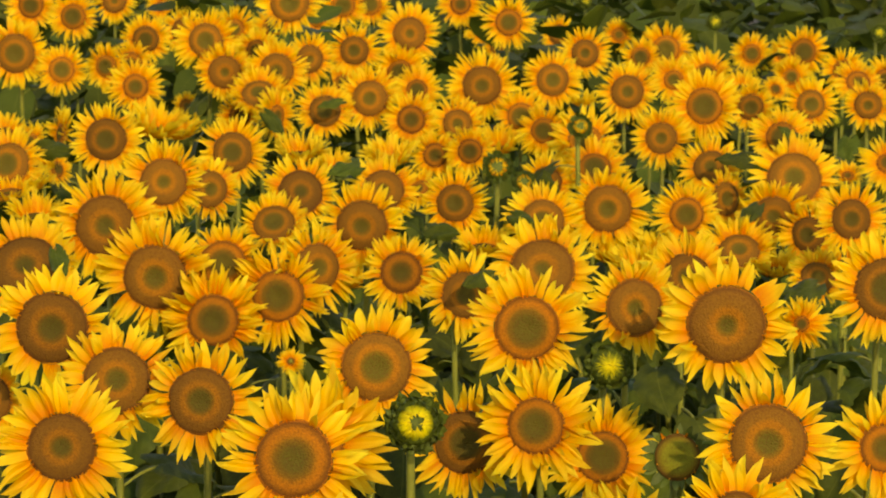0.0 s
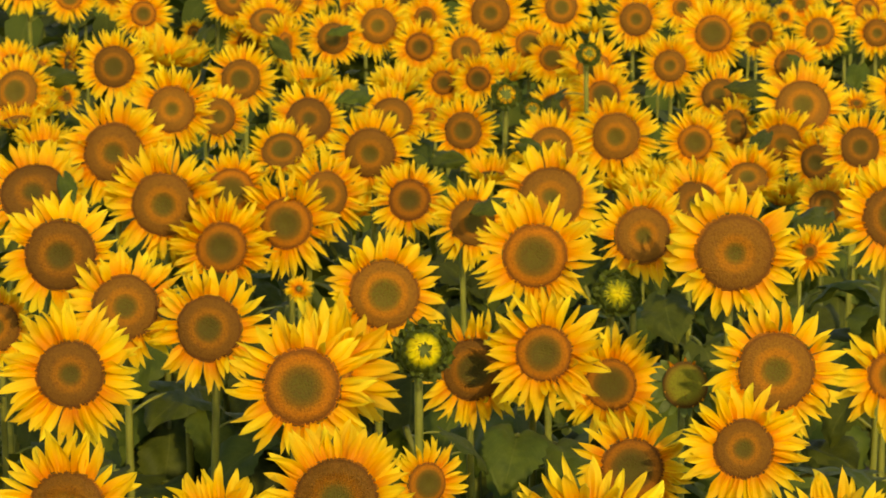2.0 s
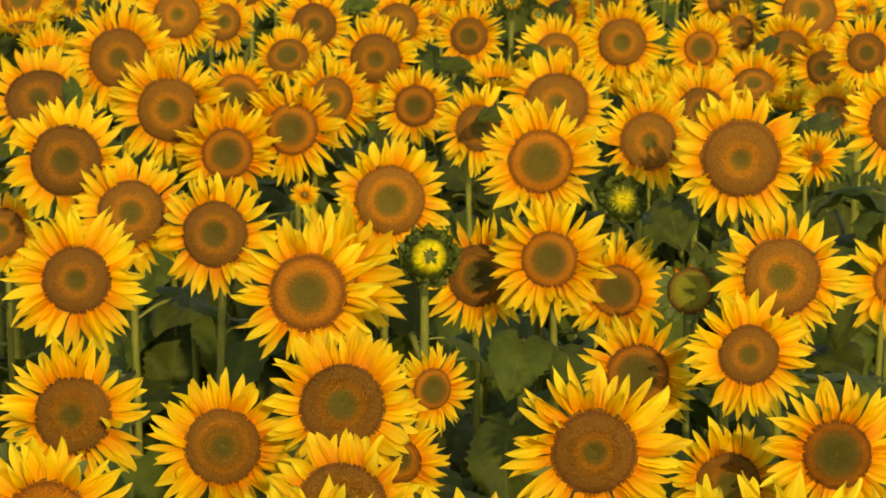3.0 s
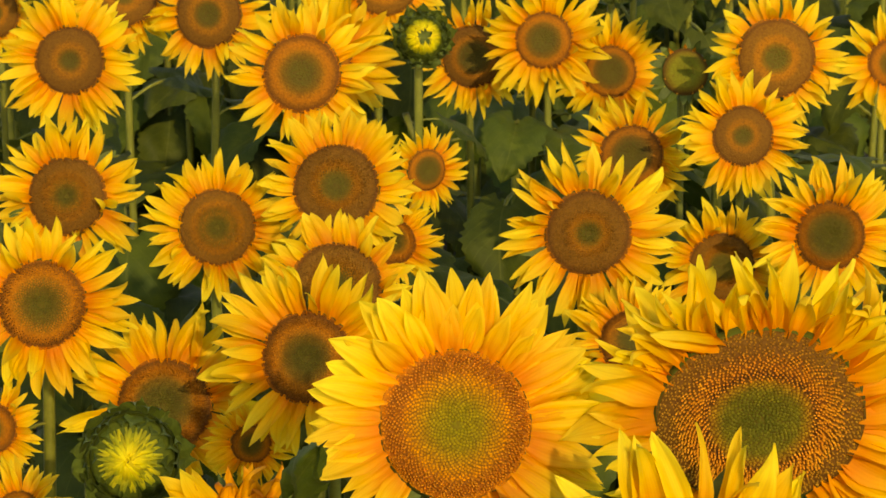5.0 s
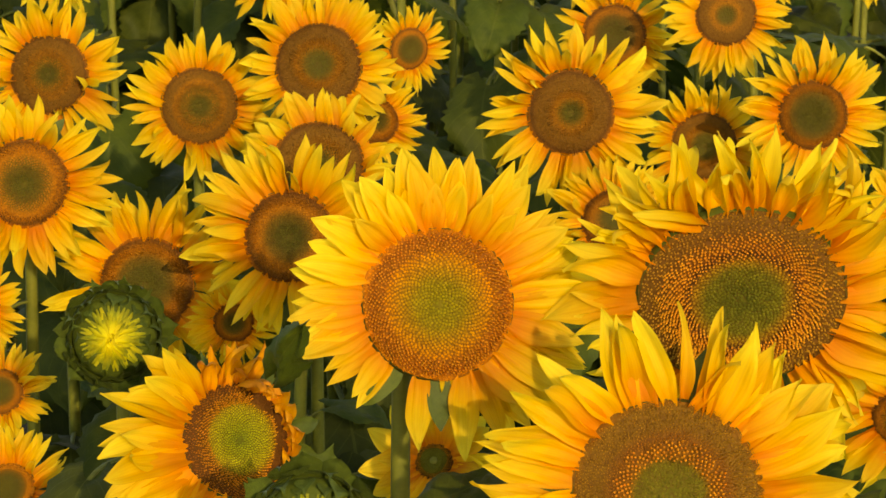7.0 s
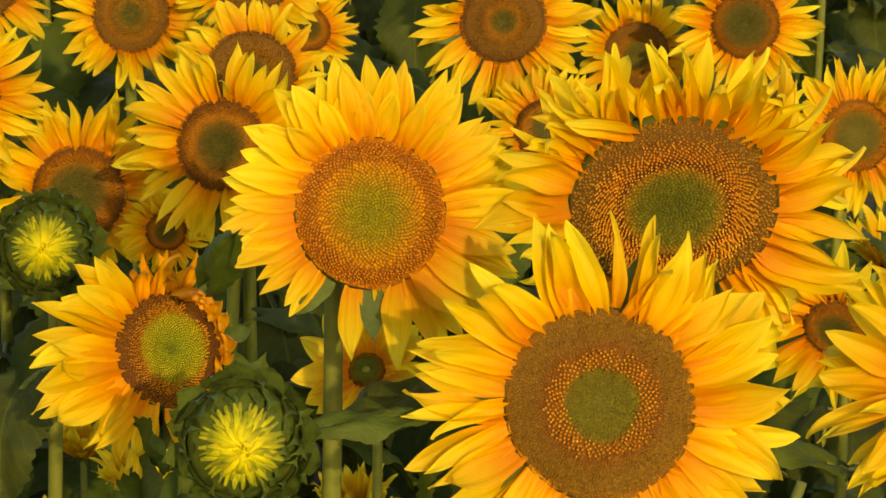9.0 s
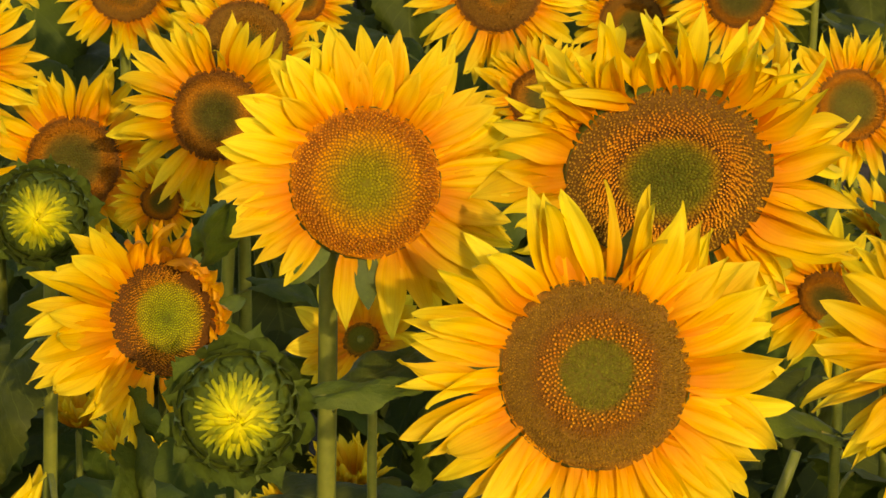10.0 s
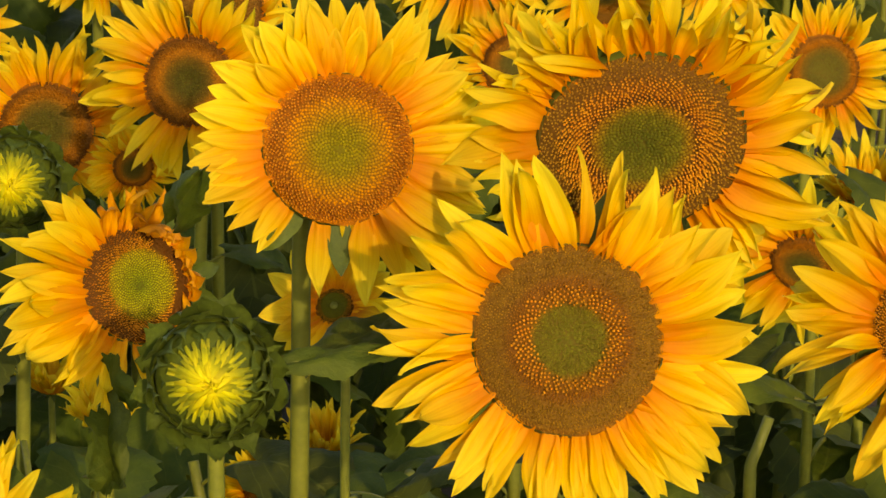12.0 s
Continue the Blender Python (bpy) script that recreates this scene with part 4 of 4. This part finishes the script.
sunflower(-0.642, 17.197, 1.300, 0.035, 0.083, up=4)
sunflower(-1.521, 18.287, 1.300, 0.031, 0.083, up=4)

sunflower(0.362, 5.140, 1.503, 0.036, 0.05, up=14, age="bare", spiky=True, label="faded sunflower with a bare lime disc and few rays", rays=[
    (60, 130, 3, 1.35, 0.7, 0.5, "withered"), (-170, 60, 6, 1.3, 0.6, 0.9, "withered")])

# buds
budA = bud_plant(-0.096, 2.511, 1.569, 0.057, 0.6)
bud_plant(-0.309, 3.143, 1.526, 0.053, 0.6)
bud_plant(-0.044, 5.146, 1.555, 0.045, 0.8)
budB = bud_plant(0.291, 5.891, 1.513, 0.042, 0.5)
bud_plant(0.143, 8.800, 1.528, 0.040, 0.8)
bud_plant(0.221, 9.200, 1.441, 0.032, 0.8)
bud_plant(0.386, 9.500, 1.562, 0.033, 0.8)
sunflower(0.412, 9.800, 1.490, 0.050, 0.100, up=20)
bud_plant(1.423, 12.215, 1.300, 0.025, 0.4)
bud_plant(1.870, 14.537, 1.440, 0.037, 0.5)
bud_plant(1.177, 14.673, 1.479, 0.039, 0.5)
bud_plant(0.704, 16.706, 1.433, 0.036, 0.4)

# leaves that stand out before flowers and soil
leaf_to(budA, (-0.049, 2.564, 1.552), (0.056, 2.586, 1.540), roll=-42, wide=0.5)
leaf_to(budA, (-0.022, 2.654, 1.511), (0.066, 2.756, 1.500), roll=-50, wide=0.7)
leaf_to(limeA, (-0.202, 2.93, 1.395), (-0.166, 2.84, 1.343), roll=60, wide=0.9)
leaf_to(limeA, (-0.206, 2.94, 1.352), (-0.242, 2.82, 1.341), roll=-55, wide=0.95)
leaf_to(limeA, (-0.208, 2.95, 1.415), (-0.154, 2.86, 1.417), roll=65, wide=0.8)
leaf_to(limeA, (-0.132, 2.820, 1.597), (-0.086, 2.715, 1.697), roll=10, wide=0.36)
leaf_to(rightA, (0.430, 2.800, 1.420), (0.320, 2.800, 1.440), roll=60, wide=0.8)
leaf_to(budB, (0.37, 5.8, 1.527), (0.375, 5.7, 1.444), roll=6, wide=0.95)
leaf_to(budB, (0.487, 5.85, 1.511), (0.446, 5.8, 1.453), roll=14, wide=0.95)
leaf_to(f1258, (0.873, 9.196, 1.496), (0.731, 9.112, 1.484), roll=12, wide=0.55)
leaf_to(f1383, (1.076, 10.014, 1.453), (0.976, 9.977, 1.497), roll=16, wide=0.55)
leaf_to(f1368, (0.812, 8.619, 1.450), (0.751, 8.527, 1.394), roll=12, wide=0.55)
leaf_to(f960, (0.169, 8.516, 1.438), (0.246, 8.422, 1.408), roll=12, wide=0.55)
leaf_to(f968, (0.320, 9.470, 1.365), (0.263, 9.432, 1.442), roll=16, wide=0.55)
leaf_to(f575, (-0.308, 10.693, 1.515), (-0.399, 10.633, 1.492), roll=16, wide=0.55)
leaf_to(f490, (-0.631, 11.814, 1.379), (-0.543, 11.749, 1.288), roll=16, wide=0.55)
leaf_to(f678, (-0.203, 8.403, 1.570), (-0.296, 8.313, 1.549), roll=12, wide=0.55)
leaf_to(f710, (-0.042, 7.950, 1.478), (0.046, 7.880, 1.462), roll=8, wide=0.6)
leaf_to(f822, (0.112, 6.916, 1.520), (0.028, 6.842, 1.499), roll=8, wide=0.55)
leaf_to(f45, (-0.730, 6.322, 1.665), (-0.697, 6.250, 1.604), roll=12, wide=0.55)
leaf_to(f188, (-1.147, 9.452, 1.508), (-1.009, 9.371, 1.485), roll=12, wide=0.55)
leaf_to(f1446, (0.883, 7.864, 1.352), (0.785, 7.702, 1.309), roll=8, wide=0.55)


# ---- flowerless plants that fill the gaps of the field ----
fill = random.Random(41)
for row in range(22):
    for col in range(-10, 11):
        fy = 2.7 + row * 0.42 + fill.uniform(-0.12, 0.12)
        fx = col * 0.34 + fill.uniform(-0.12, 0.12)
        if abs(fx) < 0.3 + fy * 0.14 and fill.random() < (0.5 if fy < 5.2 else 0.6):
            leafy_plant(fx, fy, fill.uniform(0.98, 1.22) if fy < 5.2 else fill.uniform(1.08, 1.36) if fy < 7.5 else fill.uniform(1.0, 1.22))


for fx, fy, tall in ((-0.52, 3.30, 1.16), (-0.40, 3.48, 1.20), (-0.27, 3.22, 1.12), (-0.15, 3.36, 1.15), (-0.06, 3.16, 1.10), (0.08, 3.30, 1.16),
                     (0.22, 3.42, 1.18), (0.36, 3.20, 1.14), (0.47, 3.36, 1.20), (0.58, 3.14, 1.16), (0.66, 3.50, 1.22), (0.30, 2.98, 1.08),
                     (0.75, 6.98, 1.33), (0.87, 6.90, 1.30), (0.69, 6.62, 1.32)):
    leafy_plant(fx, fy, tall, level=True)


def far_foliage():
    """The leaves and stems of the field behind the last flowers, too many to tell apart."""
    rng = random.Random(77)
    shapes = [petal_mesh(rng, 5, 4, rng.uniform(0.7, 0.95), rng.uniform(-0.6, 0.3), rng.uniform(0.1, 0.5), rng.uniform(-0.3, 0.3), 0.0, "leaf") for _ in range(5)]
    stick = tube_mesh("stem", [Vector((0, 0, 0)), Vector((0.1, 0.1, 0.5)), Vector((0, 0, 1))], [0.008, 0.007, 0.005], 5)
    verts, faces, mats, uvs = [], [], [], []
    for row in range(36):
        for col in range(-13, 14):
            x, y = col * 0.3 + rng.uniform(-0.14, 0.14), 11.2 + row * 0.4 + rng.uniform(-0.18, 0.18)
            if abs(x) > 0.6 + 0.14 * y or rng.random() < (0.45 if y < 14 else 0.1):
                continue
            tall = rng.uniform(1.0, 1.25) if y < 14 else rng.uniform(1.15, 1.5)
            first = rng.uniform(0, 6.3)
            pieces = [(stick, Matrix.Translation((x, y, 0)) @ Matrix.Diagonal((1, 1, 0.72 * tall, 1)), 1)]
            for i in range(10):
                size = rng.uniform(0.13, 0.24)
                z = tall * (0.5 + 0.5 * (i + rng.uniform(-0.3, 0.3)) / 9)
                pieces.append((rng.choice(shapes), Matrix.Translation((x, y, z)) @ Matrix.Rotation(first + 2.4 * i, 4, "Z") @ Matrix.Translation((0, 0.05, 0))
                               @ Matrix.Rotation(rng.uniform(-1.2, 0.3), 4, "X") @ Matrix.Rotation(rng.uniform(-0.5, 0.5), 4, "Y") @ Matrix.Diagonal((size, size, size, 1)), 0))
            for me, m, k in pieces:
                at = len(verts)
                verts += [tuple(m @ v.co) for v in me.vertices]
                uvs += [(0.5 + v.co.x, v.co.y) for v in me.vertices]
                faces += [tuple(at + i for i in p.vertices) for p in me.polygons]
                mats += [k] * len(me.polygons)
    me = mesh_from("field_foliage", verts, faces, uvs=uvs)
    me.materials.append(LEAF)
    me.materials.append(STEM)
    me.polygons.foreach_set("material_index", mats)
    tagged(new("field_foliage", me), "dense dark green sunflower leaves of the far field", "foliage", kind="stuff")


far_foliage()
